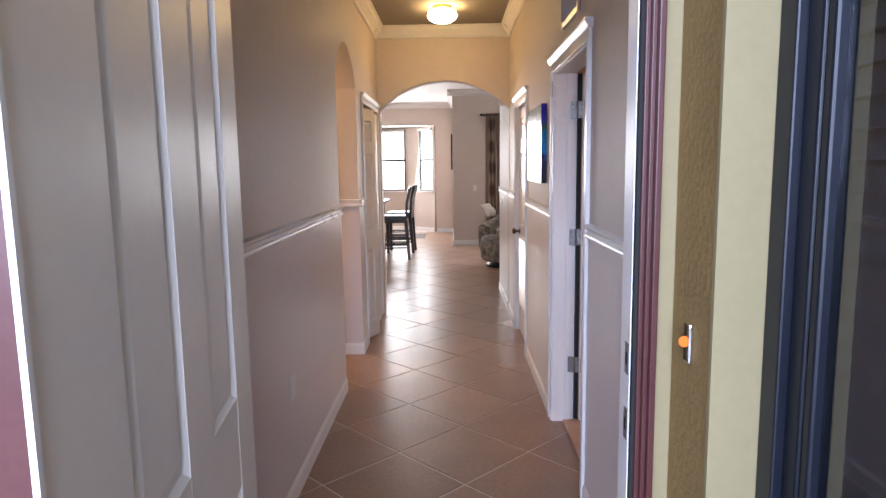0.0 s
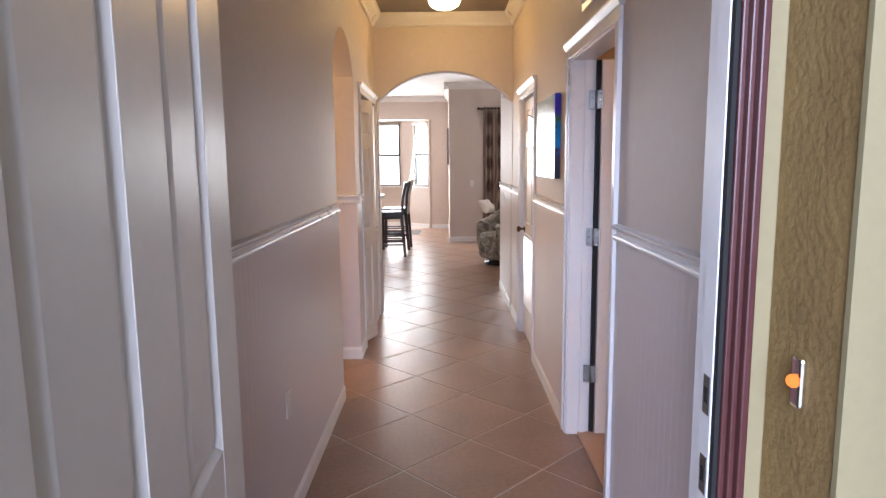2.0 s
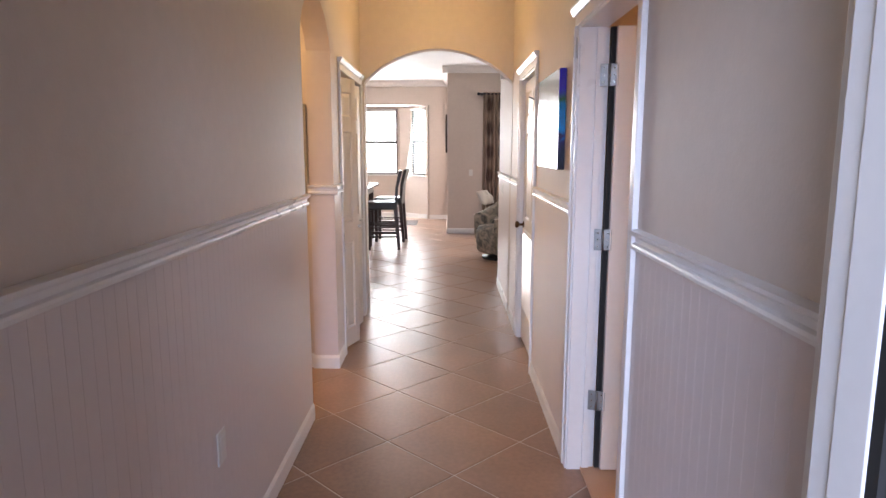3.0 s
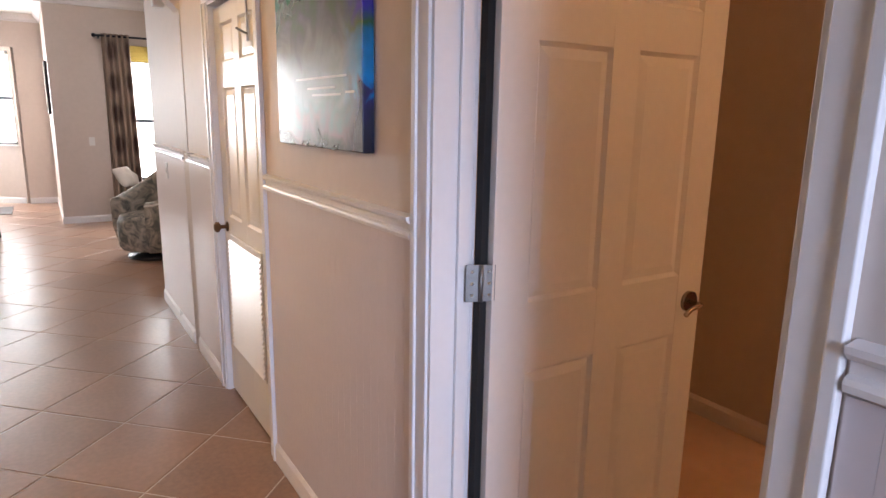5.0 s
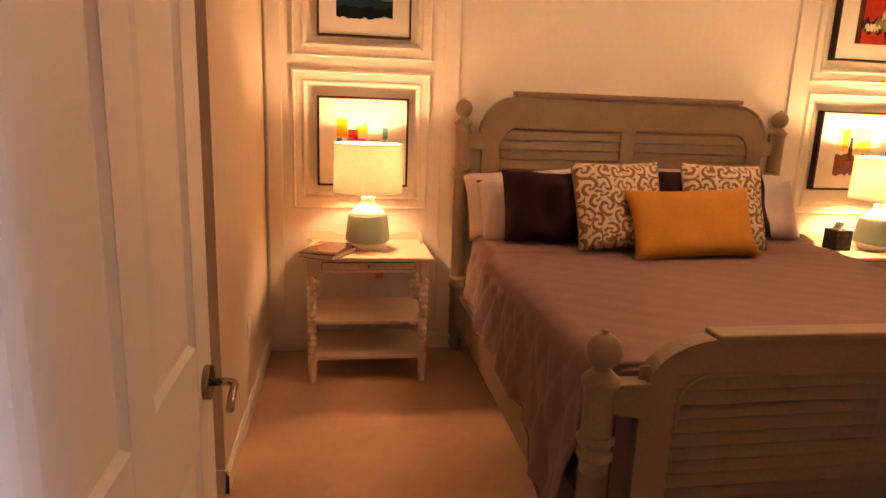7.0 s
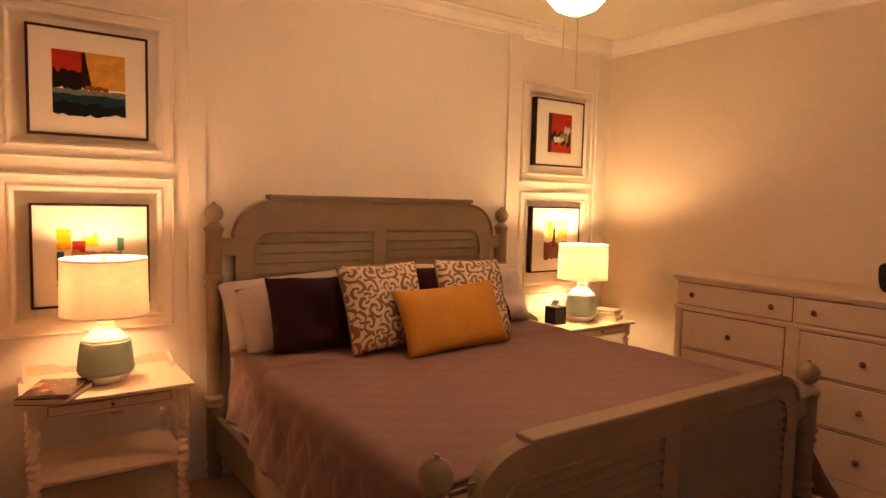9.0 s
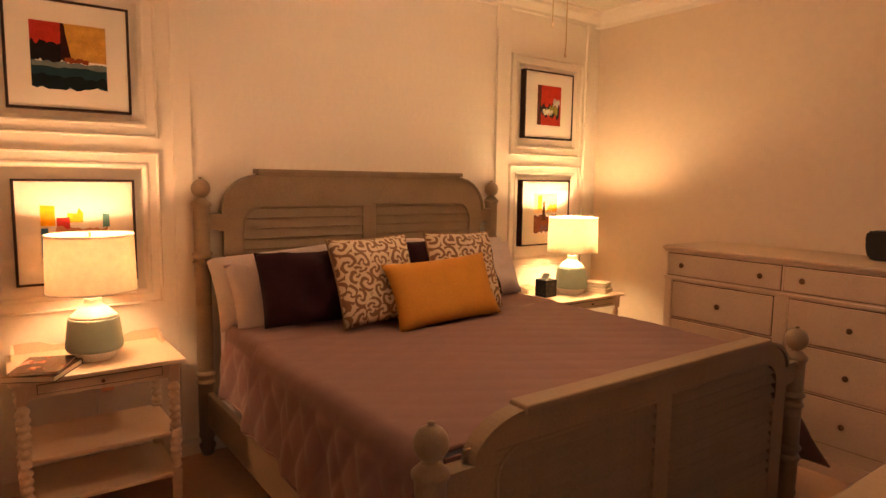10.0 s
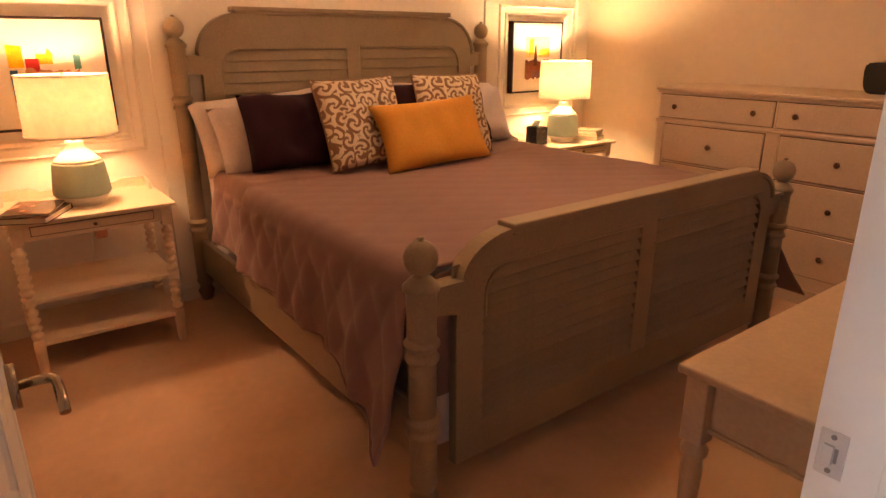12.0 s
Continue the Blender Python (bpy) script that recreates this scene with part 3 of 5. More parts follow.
            bmesh.ops.recalc_face_normals(pm, faces=pm.faces[:])
            part("panel", pm, material, parent)


def hinge_at(parent, x, y, z, turn=0.0):
    b = boxed(-0.038, 0.038, -0.002, 0.002, -0.047, 0.047, bev=0.0015)
    h = part("hinge", b, STEEL, parent, "steel butt hinge", at=pose(x, y, z, 0, 0, turn))
    part("knuckle", tube(bmesh.new(), (0, -0.004, -0.046), (0, -0.004, 0.046), 0.006), STEEL, h)
    sc = bmesh.new()
    for sx in (-0.022, 0.022):
        for sz in (-0.03, 0.0, 0.03):
            tube(sc, (sx, -0.003, sz), (sx, 0.003, sz), 0.004, 8)
    part("screws", sc, CHROME, h)


def lever_at(parent, x, y, z, side, way):
    r = part("door_handle", tube(bmesh.new(), (x, y, z), (x, y + side * 0.012, z), 0.033, 20), NICKEL, parent, "aged nickel lever handle")
    line = [(x, y + side * 0.010, z), (x, y + side * 0.040, z), (x + way * 0.004, y + side * 0.052, z), (x + way * 0.018, y + side * 0.058, z)]
    line += [(x + way * (0.035 + 0.016 * k), y + side * 0.058, z - 0.0022 * k * k) for k in range(4)]
    part("lever", sweep(bmesh.new(), line, 0.0075, 10), NICKEL, r)


def casing(name, y0, y1, ztop, face, s, material, label, head=True, zb=-0.004):
    """White casing round a doorway in a wall that runs along y. s: the side that it stands out to."""
    ob = thing(name, label, "door casing", kind="structure")
    w = 0.066
    for a, b in ((y0 - w, y0), (y1, y1 + w)):
        bm = boxed(min(face, face + s * 0.012), max(face, face + s * 0.012), a, b, zb, ztop, bev=0.002)
        out = (a - 0.0015, a + 0.02) if a < y0 else (b - 0.02, b + 0.0015)
        box(bm, min(face, face + s * 0.019), max(face, face + s * 0.019), out[0], out[1], zb, ztop, bev=0.003)
        part("side_casing", bm, material, ob)
    bm = boxed(min(face, face + s * 0.014), max(face, face + s * 0.014), y0 - w, y1 + w, ztop, ztop + 0.055, bev=0.002)
    if head:
        prism(bm, [(face, ztop + 0.045), (face + s * 0.020, ztop + 0.045), (face + s * 0.030, ztop + 0.060), (face + s * 0.036, ztop + 0.072), (face + s * 0.036, ztop + 0.082), (face, ztop + 0.082)],
              "y", y0 - w - 0.018, y1 + w + 0.018)
    part("head_casing", bm, material, ob)
    return ob


def jambs(name, y0, y1, ztop, xa, xb, material, label, near=None):
    ob = thing(name, label, "door frame", kind="structure")
    part("jamb", boxed(xa, near or xb, y0, y0 + 0.018, -0.004, ztop, bev=0.001), material, ob)
    part("jamb", boxed(xa, xb, y1 - 0.018, y1, -0.004, ztop, bev=0.001), material, ob)
    part("head_jamb", boxed(xa, xb, y0 + 0.018, y1 - 0.018, ztop - 0.018, ztop, bev=0.001), material, ob)
    return ob


casing("bedroom_door_casing", BD0 + 0.006, BD1 - 0.006, 2.04, RX, -1, TRIM, "white moulded casing round the bedroom doorway")
bc = thing("bedroom_inner_casing", "white casing on the bedroom side of the doorway", "door casing", kind="structure")
part("side_casing", boxed(0.88, 0.944, BD0 - 0.065, BD0, F, 2.045, bev=0.004), TRIM, bc)
part("head_casing", boxed(0.88, 0.905, BD0, 4.17, 2.046, 2.115, bev=0.004), TRIM, bc)
bj = jambs("bedroom_door_jamb", BD0, BD1, 2.045, RX - 0.004, 0.882, TRIM, "white jambs of the bedroom doorway with a strike plate", near=0.946)
part("door_stop", boxed(0.835, 0.866, BD0 + 0.018, BD0 + 0.030, 0.0, 2.027, bev=0.002), TRIM, bj)
part("door_stop", boxed(0.835, 0.866, BD1 - 0.030, BD1 - 0.018, 0.0, 2.027, bev=0.002), TRIM, bj)
part("jamb_edge", boxed(0.8825, 0.891, BD1 - 0.018, BD1, -0.004, 2.027, bev=0.001), TRIM, bj)
st = part("strike_plate", boxed(0.906, 0.938, BD0 + 0.018, BD0 + 0.0205, 0.913, 0.976, bev=0.0012), SATIN, bj, "satin steel strike plate")
part("latch_hole", boxed(0.9145, 0.9185, BD0 + 0.0205, BD0 + 0.0210, 0.934, 0.954), STEEL, st)
part("latch_lip", boxed(0.919, 0.931, BD0 + 0.0205, BD0 + 0.0245, 0.931, 0.957, bev=0.001), SATIN, st)
for z in (0.921, 0.968):
    part("screw", tube(bmesh.new(), (0.922, BD0 + 0.0195, z), (0.922, BD0 + 0.0215, z), 0.0035, 10), STEEL, st)

bd = thing("door_1", "white six panel bedroom door standing open", "door", at=pose(0.914, 4.033, 0.025), kind="structure")
six_panel(bd, 0.835, 2.00, 0.035, DOORP)
# added black strip: paints the unlit gap behind the hinge edge
part("hinge_gap_shade", boxed(-0.022, -0.001, 0.022, 0.048, 0, 2.0), RUBBER_AND_SHADE, bd, "added black strip for the shade in the hinge gap")
lever_at(bd, 0.775, 0.0, 0.93, -1, -1)
lever_at(bd, 0.770, 0.035, 0.93, 1, -1)
for z in (0.335, 1.088, 1.80):
    hinge_at(bd, -0.027, 0.014, z, -20)

casing("laundry_door_casing", LD0 + 0.006, LD1 - 0.006, 2.04, RX, -1, TRIM, "white moulded casing round the laundry door")
jambs("laundry_door_jamb", LD0, LD1, 2.045, RX - 0.004, 0.90, TRIM, "white jambs of the laundry doorway")
ld = thing("door_2", "closed white laundry door with a louvred lower panel", "door", at=pose(0.83, LD0 + 0.020, 0.012, 0, 0, 90), kind="structure")
six_panel(ld, LD1 - LD0 - 0.04, 2.0, 0.035, DOORP, rows=((0.98, 1.62), (1.74, 1.92)))
lw_ = LD1 - LD0 - 0.04
gr = part("louvre_grille", boxed(0.12, lw_ - 0.12, 0.035, 0.041, 0.27, 0.89, bev=0.002), TRIM, ld, "white slatted air grille")
for k in range(24):
    part("slat", boxed(-0.27, 0.27, -0.002, 0.002, -0.010, 0.010), TRIM, gr, at=pose(lw_ / 2, 0.046, 0.30 + k * 0.024, 35, 0, 0))
part("door_knob", lathe(bmesh.new(), [(0.026, 0), (0.026, 0.006), (0.010, 0.010), (0.010, 0.035), (0.026, 0.045), (0.028, 0.058), (0.018, 0.068), (0.0, 0.070)]), KNOBM, ld, "dark bronze round knob",
     at=pose(lw_ - 0.065, 0.035, 0.92, -90, 0, 0))
for z in (0.33, 1.07, 1.80):
    hinge_at(ld, -0.012, 0.034, z, 0)
hk = part("over_door_hook", boxed(0.18, 0.20, 0.036, 0.039, 1.80, 2.002), STEEL, ld, "steel over-door hook")
part("prong", tube(bmesh.new(), (0.19, 0.039, 1.83), (0.19, 0.085, 1.85), 0.005), STEEL, hk)

casing("closet_casing", CL0, CL1, 2.06, LX, 1, TRIM, "white moulded casing round the hall closet")
cj = thing("closet_jamb", "white jambs of the hall closet", "door frame", kind="structure")
part("jamb", boxed(-0.722, LX - 0.001, CL0 + 0.0005, CL0 + 0.006, -0.004, 2.06), TRIM, cj)
part("jamb", boxed(-0.722, LX - 0.001, CL1 - 0.006, CL1 - 0.0005, -0.004, 2.06), TRIM, cj)
leafw = 0.262
for k, (px, py, ang) in enumerate(((-0.585, 5.838, 69.5), (-0.493, 6.083, 110.5), (-0.590, 6.352, 78), (-0.535, 6.608, 102))):
    bf = thing("bifold_leaf", "white panelled bifold closet leaf partly folded", "closet door", at=pose(px, py, 0.02, 0, 0, ang), group="bifold leaves of the hall closet")
    six_panel(bf, leafw, 2.0, 0.03, DOORP, cols=1, rows=((0.14, 0.80), (0.95, 1.62), (1.72, 1.90)), stile=0.062)
    if k in (1, 2):
        part("knob", lathe(bmesh.new(), [(0.008, 0), (0.008, 0.015), (0.017, 0.022), (0.017, 0.032), (0.0, 0.036)]), WHITEP, bf, "small white knob", at=pose(0.05 if k == 1 else 0.21, 0, 0.90, 90, 0, 0))

# front door, swung outwards
ang = math.degrees(math.atan2(-0.868, 0.1127))
fd = thing("door_3", "white six panel front door swung outwards with burgundy edges", "door", at=pose(-0.310, 1.843, 0.01, 0, 0, ang), kind="structure")
six_panel(fd, 0.892, 2.03, 0.030, DOORP, rows=((0.24, 0.86), (1.05, 1.915)), fields=[(0.150, 0.343), (0.484, 0.700)])
part("outer_skin", boxed(0.0, 0.892, -0.044, -0.001, 0.0, 2.03, bev=0.001), BURGUNDY, fd, "burgundy painted outer face")
part("edge_strip", boxed(0.8925, 0.898, -0.044, 0.030, 0.0, 2.03, bev=0.002), BURGUNDY, fd, "burgundy painted door edge")
part("weather_strip", boxed(0.8925, 0.901, 0.0275, 0.0335, 0.0, 2.03), TRIM, fd, "white weather strip")
fj = thing("front_door_frame", "front door frame, white inside and burgundy outside", "door frame", kind="structure")
for o, e, s in ((0.617, 0.566, 1), (-0.385, -0.362, -1)):
    jb = boxed(min(e, o), max(e, o), 1.798, 1.848, -0.05, 2.10, bev=0.002)
    box(jb, min(e + s * 0.004, o), max(e + s * 0.004, o), 1.848, 1.885, -0.05, 2.10, bev=0.002)
    part("inner_jamb", jb, TRIM, fj, "white inner jamb")
    part("gasket", boxed(min(e + s * 0.002, o), max(e + s * 0.002, o), 1.782, 1.797, -0.05, 2.10), RUBBER_AND_SHADE, fj, "black rubber gasket")
    bm = bmesh.new()
    for q0, q1, f in ((0.009, 0.020, 1.772), (0.018, 0.029, 1.758), (0.027, 0.0405, 1.742)):
        p0, p1 = sorted((e + s * q0, e + s * q1))
        box(bm, p0, p1, f, 1.782, -0.05, 2.10, bev=0.003)
    part("brick_mould", bm, BURGUNDY, fj, "burgundy outer moulding")
part("head_jamb", boxed(-0.385, 0.617, 1.798, 1.885, 2.07, 2.10, bev=0.002), TRIM, fj)
part("head_mould", boxed(-0.400, 0.608, 1.742, 1.80, 2.10, 2.14, bev=0.003), BURGUNDY, fj)
for z in (0.95, 1.10):
    sp = part("strike_plate", boxed(0.5645, 0.5662, 1.803, 1.829, z - 0.035, z + 0.035), STEEL, fj, "steel strike plate")
    # black block on the plate stands in for the hole's shade
    part("latch_hole", boxed(0.5638, 0.5646, 1.809, 1.823, z - 0.014, z + 0.014), RUBBER_AND_SHADE, sp)
solid("threshold", boxed(-0.33, 0.61, 1.74, 1.97, -0.03, 0.006, bev=0.004), STEEL, "worn metal door threshold", "threshold")
for a, b in ((0.620, 0.686), (-0.456, -0.390)):
    solid("front_door_casing", boxed(a, b, 1.962, 1.978, -0.004, 2.11, bev=0.003), TRIM, "white casing inside the front door", "door casing")
solid("entry_trim", boxed(0.6085, 0.6500, 1.774, 1.80, -0.15, 2.6, bev=0.003), CREAM, "cream stucco edge beside the front door", "trim")
solid("window_reveal", boxed(0.646, 0.80, 1.565, 1.577, 0.42, 2.30), CREAM, "smooth cream side of the window recess", "trim")
solid("window_reveal_sill", boxed(0.640, 0.80, 0.20, 1.565, 0.405, 0.425, bev=0.003), CREAM, "smooth cream sill of the window recess", "trim")
db = thing("doorbell", "chrome doorbell with a glowing amber button", "doorbell")
part("plate", boxed(0.638, 0.650, 1.657, 1.685, 1.135, 1.215, bev=0.005), CHROME, db)
part("button", lathe(bmesh.new(), [(0.0105, 0.0), (0.0105, 0.006), (0.007, 0.011), (0.0, 0.013)]), glow("amber_button", (1.0, 0.25, 0.06), 1.4), db, at=pose(0.638, 1.670, 1.178, 0, -90, 0))

# porch window
pw_ = thing("window_1", "dark bronze window with closed blinds beside the entrance", "window", kind="structure")
wf = bmesh.new()
for a, b, c, d in ((1.510, 1.565, 0.425, 2.30), (0.20, 0.255, 0.425, 2.30)):
    box(wf, 0.735, 0.80, a, b, c, d, bev=0.004)
box(wf, 0.735, 0.80, 0.255, 1.510, 0.425, 0.48, bev=0.004)
box(wf, 0.735, 0.80, 0.255, 1.510, 2.245, 2.30, bev=0.004)
part("window_frame", wf, BRONZE, pw_)
for a, b in ((1.465, 1.510), (1.433, 1.457)):
    part("sash_stile", boxed(0.752, 0.79, a, b, 0.48, 2.245, bev=0.006), BRONZE, pw_)
pn = part("pane", boxed(0.770, 0.774, 0.255, 1.433, 0.48, 2.245), DARKPANE, pw_)
pn.visible_shadow = False
pbl = thing("window_blind", "closed grey slatted blind behind the porch window", "blind")
for k in range(36):
    part("slat", boxed(-0.0012, 0.0012, 0.21, 1.565, -0.027, 0.027), shade_cloth("blind_slat", (0.60, 0.56, 0.52), 0.6) if k == 0 else bpy.data.materials["blind_slat"], pbl, at=pose(0.845, 0, 0.46 + k * 0.0495, 0, 28, 0))
part("headrail", boxed(0.825, 0.865, 0.21, 1.565, 2.245, 2.295, bev=0.003), bpy.data.materials["blind_slat"], pbl)

# ---- hall things ----
cv = thing("canvas_picture", "glossy teal and blue canvas print on the hall wall", "picture")


def canvas_paint():
    m = bpy.data.materials.new("canvas_print")
    m.use_nodes = True
    n, l = m.node_tree.nodes, m.node_tree.links
    p = n["Principled BSDF"]
    p.inputs["Roughness"].default_value = 0.20
    tc = n.new("ShaderNodeTexCoord")
    sep = n.new("ShaderNodeSeparateXYZ")
    l.new(tc.outputs["Object"], sep.inputs[0])
    no = n.new("ShaderNodeTexNoise")
    no.inputs["Scale"].default_value = 9
    no.inputs["Detail"].default_value = 7
    no.inputs["Distortion"].default_value = 1.0
    l.new(tc.outputs["Object"], no.inputs["Vector"])
    h = n.new("ShaderNodeMath")
    h.operation = "MULTIPLY_ADD"
    h.inputs[1].default_value = 0.5
    l.new(no.outputs["Fac"], h.inputs[0])
    zz = n.new("ShaderNodeMath")
    zz.operation = "MULTIPLY_ADD"
    zz.inputs[1].default_value = 1.5
    zz.inputs[2].default_value = -0.12
    l.new(sep.outputs["Z"], zz.inputs[0])
    l.new(zz.outputs[0], h.inputs[2])
    r = n.new("ShaderNodeValToRGB")
    e = r.color_ramp.elements
    e[0].position, e[0].color = 0.10, (0.03, 0.05, 0.03, 1)
    e[1].position, e[1].color = 1.0, (0.03, 0.26, 0.19, 1)
    for pos, c in ((0.22, (0.16, 0.12, 0.11)), (0.34, (0.10, 0.16, 0.13)), (0.50, (0.20, 0.24, 0.24)), (0.68, (0.10, 0.11, 0.12)), (0.82, (0.03, 0.10, 0.03))):
        k = e.new(pos)
        k.color = (*c, 1)
    l.new(h.outputs[0], r.inputs[0])
    side = n.new("ShaderNodeMapRange")
    side.inputs["From Min"].default_value, side.inputs["From Max"].default_value = 0.13, 0.02
    l.new(sep.outputs["Y"], side.inputs["Value"])
    blue = n.new("ShaderNodeMix")
    blue.data_type = "RGBA"
    l.new(side.outputs[0], blue.inputs[0])
    l.new(r.outputs[0], blue.inputs[6])
    r2 = n.new("ShaderNodeValToRGB")
    e2 = r2.color_ramp.elements
    e2[0].position, e2[0].color = 0.05, (0.01, 0.008, 0.012, 1)
    e2[1].position, e2[1].color = 0.75, (0.03, 0.02, 0.35, 1)
    for pos, c in ((0.25, (0.012, 0.02, 0.05)), (0.36, (0.02, 0.02, 0.10)), (0.42, (0.0, 0.22, 0.55)), (0.58, (0.0, 0.16, 0.35)), (0.64, (0.02, 0.10, 0.03))):
        k = e2.new(pos)
        k.color = (*c, 1)
    l.new(h.outputs[0], r2.inputs[0])
    l.new(r2.outputs[0], blue.inputs[7])
    l.new(blue.outputs[2], p.inputs["Base Color"])
    return m


cv.matrix_basis = pose(0.733, 4.385, 1.412)
part("canvas", boxed(0.0, 0.035, 0.0, 0.695, 0.0, 0.485, bev=0.003), canvas_paint(), cv)
STROKE = mat("pale_stroke", (0.42, 0.40, 0.36), 0.3, bump=0)
for y0, y1, z0 in ((0.18, 0.40, 0.175), (0.14, 0.36, 0.155), (0.10, 0.50, 0.205), (0.05, 0.11, 0.16)):
    part("painted_stroke", boxed(-0.0012, 0.0, y0, y1, z0, z0 + 0.006), STROKE, cv)

vt = thing("return_vent", "white metal air vent above the bedroom door", "vent")
vf = bmesh.new()
for a, b, c, d in ((3.43, 3.46, 2.21, 2.52), (3.80, 3.83, 2.21, 2.52), (3.46, 3.80, 2.21, 2.24), (3.46, 3.80, 2.49, 2.52)):
    box(vf, 0.757, RX, a, b, c, d, bev=0.002)
part("frame", vf, TRIM, vt)
# black sheet paints the shade behind the vent slats
part("backing", boxed(0.767, 0.7695, 3.46, 3.80, 2.24, 2.49), RUBBER_AND_SHADE, vt)
for k in range(9):
    part("slat", boxed(-0.0015, 0.0015, -0.018, 0.018, 2.24, 2.49), TRIM, vt, at=pose(0.758, 3.482 + k * 0.037, 0, 0, 0, 40))

hl = thing("hall_ceiling_light", "flush ceiling light with a glowing white glass dome", "ceiling light", at=pose(0.115, 6.15, HZ))
part("canopy", lathe(bmesh.new(), [(0.085, 0), (0.085, -0.02), (0.075, -0.03), (0.0, -0.03)], seg=28), BRASS, hl)
part("dome", lathe(bmesh.new(), [(0.078, -0.030), (0.118, -0.045), (0.130, -0.075), (0.118, -0.105), (0.080, -0.130), (0.030, -0.142), (0.0, -0.143)], seg=28), glow("hall_lamp_glass", (1.0, 0.66, 0.27), 32), hl, "glowing opal glass")

el = thing("electrical_panel", "grey steel electrical panel on the passage wall", "electrical panel")
part("box", boxed(-1.11, -0.738, 5.497, 5.52, 1.185, 1.805, bev=0.004), GREYB, el)
part("door", boxed(-1.08, -0.765, 5.491, 5.497, 1.22, 1.77, bev=0.003), GREYB, el)
part("latch", boxed(-0.855, -0.825, 5.482, 5.491, 1.46, 1.50, bev=0.002), BLACKP, el)


def outlet(m, label, switch=False):
    o = thing("light_switch" if switch else "wall_outlet", label, "switch" if switch else "outlet", at=m)
    part("plate", boxed(-0.035, 0.035, -0.006, 0, -0.057, 0.057, bev=0.002), WHITEP, o)
    if switch:
        part("toggle", boxed(-0.008, 0.008, -0.012, -0.006, -0.016, 0.016, bev=0.002), WHITEP, o)
    else:
        for z in (-0.02, 0.02):
            part("socket", boxed(-0.015, 0.015, -0.008, -0.006, z - 0.013, z + 0.013, bev=0.001), WHITEP, o)


outlet(pose(LX + 0.005, 3.24, 0.53, 0, 0, 90), "white wall outlet low on the wainscot")
outlet(pose(RX - 0.005, 7.72, 1.10, 0, 0, -90), "white wall switch below the chair rail", True)
outlet(pose(0.62, 12.65, 1.10), "white wall switch beside the curtain", True)
outlet(pose(3.45, NY, 0.45), "white wall outlet beside the nightstand")
sn = thing("alarm_sensor", "small white alarm sensor near the arch", "sensor")
part("housing", boxed(0.70, RX, 7.40, 7.47, 2.17, 2.27, bev=0.01), WHITEP, sn)

# ---- living and dining room ----
sky_back = solid("backdrop", boxed(-9, 9, 19.0, 19.02, -0.16, 7), glow("bright_sky", (0.96, 0.98, 1.0), 8.0), "hazy bright daylight seen outside the windows", "backdrop")


def window(name, label, m, w, z0, z1, frame_mat, blind=0.0, rails=2):
    o = thing(name, label, "window", at=m, kind="structure")
    bm = bmesh.new()
    for a, b in ((0, 0.04), (w - 0.04, w)):
        box(bm, a, b, 0.03, 0.09, z0, z1, bev=0.003)
    box(bm, 0.04, w - 0.04, 0.03, 0.09, z0, z0 + 0.04, bev=0.003)
    box(bm, 0.04, w - 0.04, 0.03, 0.09, z1 - 0.04, z1, bev=0.003)
    part("window_frame", bm, frame_mat, o)
    part("meeting_rail", boxed(0.04, w - 0.04, 0.04, 0.08, (z0 + z1) / 2 - 0.02, (z0 + z1) / 2 + 0.02, bev=0.003), frame_mat, o)
    for a, b in ((z0 + 0.04, (z0 + z1) / 2 - 0.02), ((z0 + z1) / 2 + 0.02, z1 - 0.04)):
        p = part("pane", boxed(0.04, w - 0.04, 0.058, 0.062, a, b), PANE, o)
        p.visible_shadow = False
    part("window_sill", boxed(-0.02, w + 0.02, -0.045, 0.03, z0 - 0.025, z0 + 0.001, bev=0.004), TRIM, o)
    return o


BLW = mat("white_blind_slat", (0.75, 0.75, 0.74), 0.5, var=0.03, bump=0)


def blind(label, m, w, z0, z1, tilt):
    o = thing("window_blind", label, "blind", at=m)
    part("headrail", boxed(0.0, w, -0.03, 0.03, z1 - 0.05, z1, bev=0.003), BLW, o)
    n = int((z1 - z0 - 0.06) / 0.05)
    for k in range(n):
        part("slat", boxed(0.0, w, -0.024, 0.024, -0.0015, 0.0015), BLW, o, at=pose(0, 0, z0 + 0.02 + k * 0.05, tilt, 0, 0))
    part("bottom_rail", boxed(0.0, w, -0.02, 0.02, z0 - 0.01, z0 + 0.008, bev=0.003), BLW, o)


window("window_2", "bright bay window with a dark frame", pose(-2.35, 15.7, 0), 1.42, 0.95, 2.40, BRONZE)
blind("white slatted blind in the bay window", pose(-2.33, 15.69, 0), 1.38, 0.98, 2.39, 12)
window("window_3", "narrow bay window with a dark frame", BAYM @ pose(0.50, 0.12, 0, 0, 0, 180), 0.44, 0.95, 2.40, BRONZE)
blind("white slatted blind in the narrow window", BAYM @ pose(0.49, 0.135, 0, 0, 0, 180), 0.42, 0.98, 2.39, 12)
window("window_4", "tall living room window behind the curtain", pose(0.98, 12.65, 0), 1.62, 0.55, 2.20, BRONZE)
yv = thing("roman_shade", "yellow fabric shade folded at the window top", "shade")
for k in range(3):
    part("fold", boxed(1.00, 2.58, 12.60 - 0.006 * k, 12.635, 2.17 + 0.06 * k, 2.25 + 0.06 * k, bev=0.006), mat("yellow_cloth", (0.62, 0.45, 0.10), 0.8) if k == 0 else bpy.data.materials["yellow_cloth"], yv)


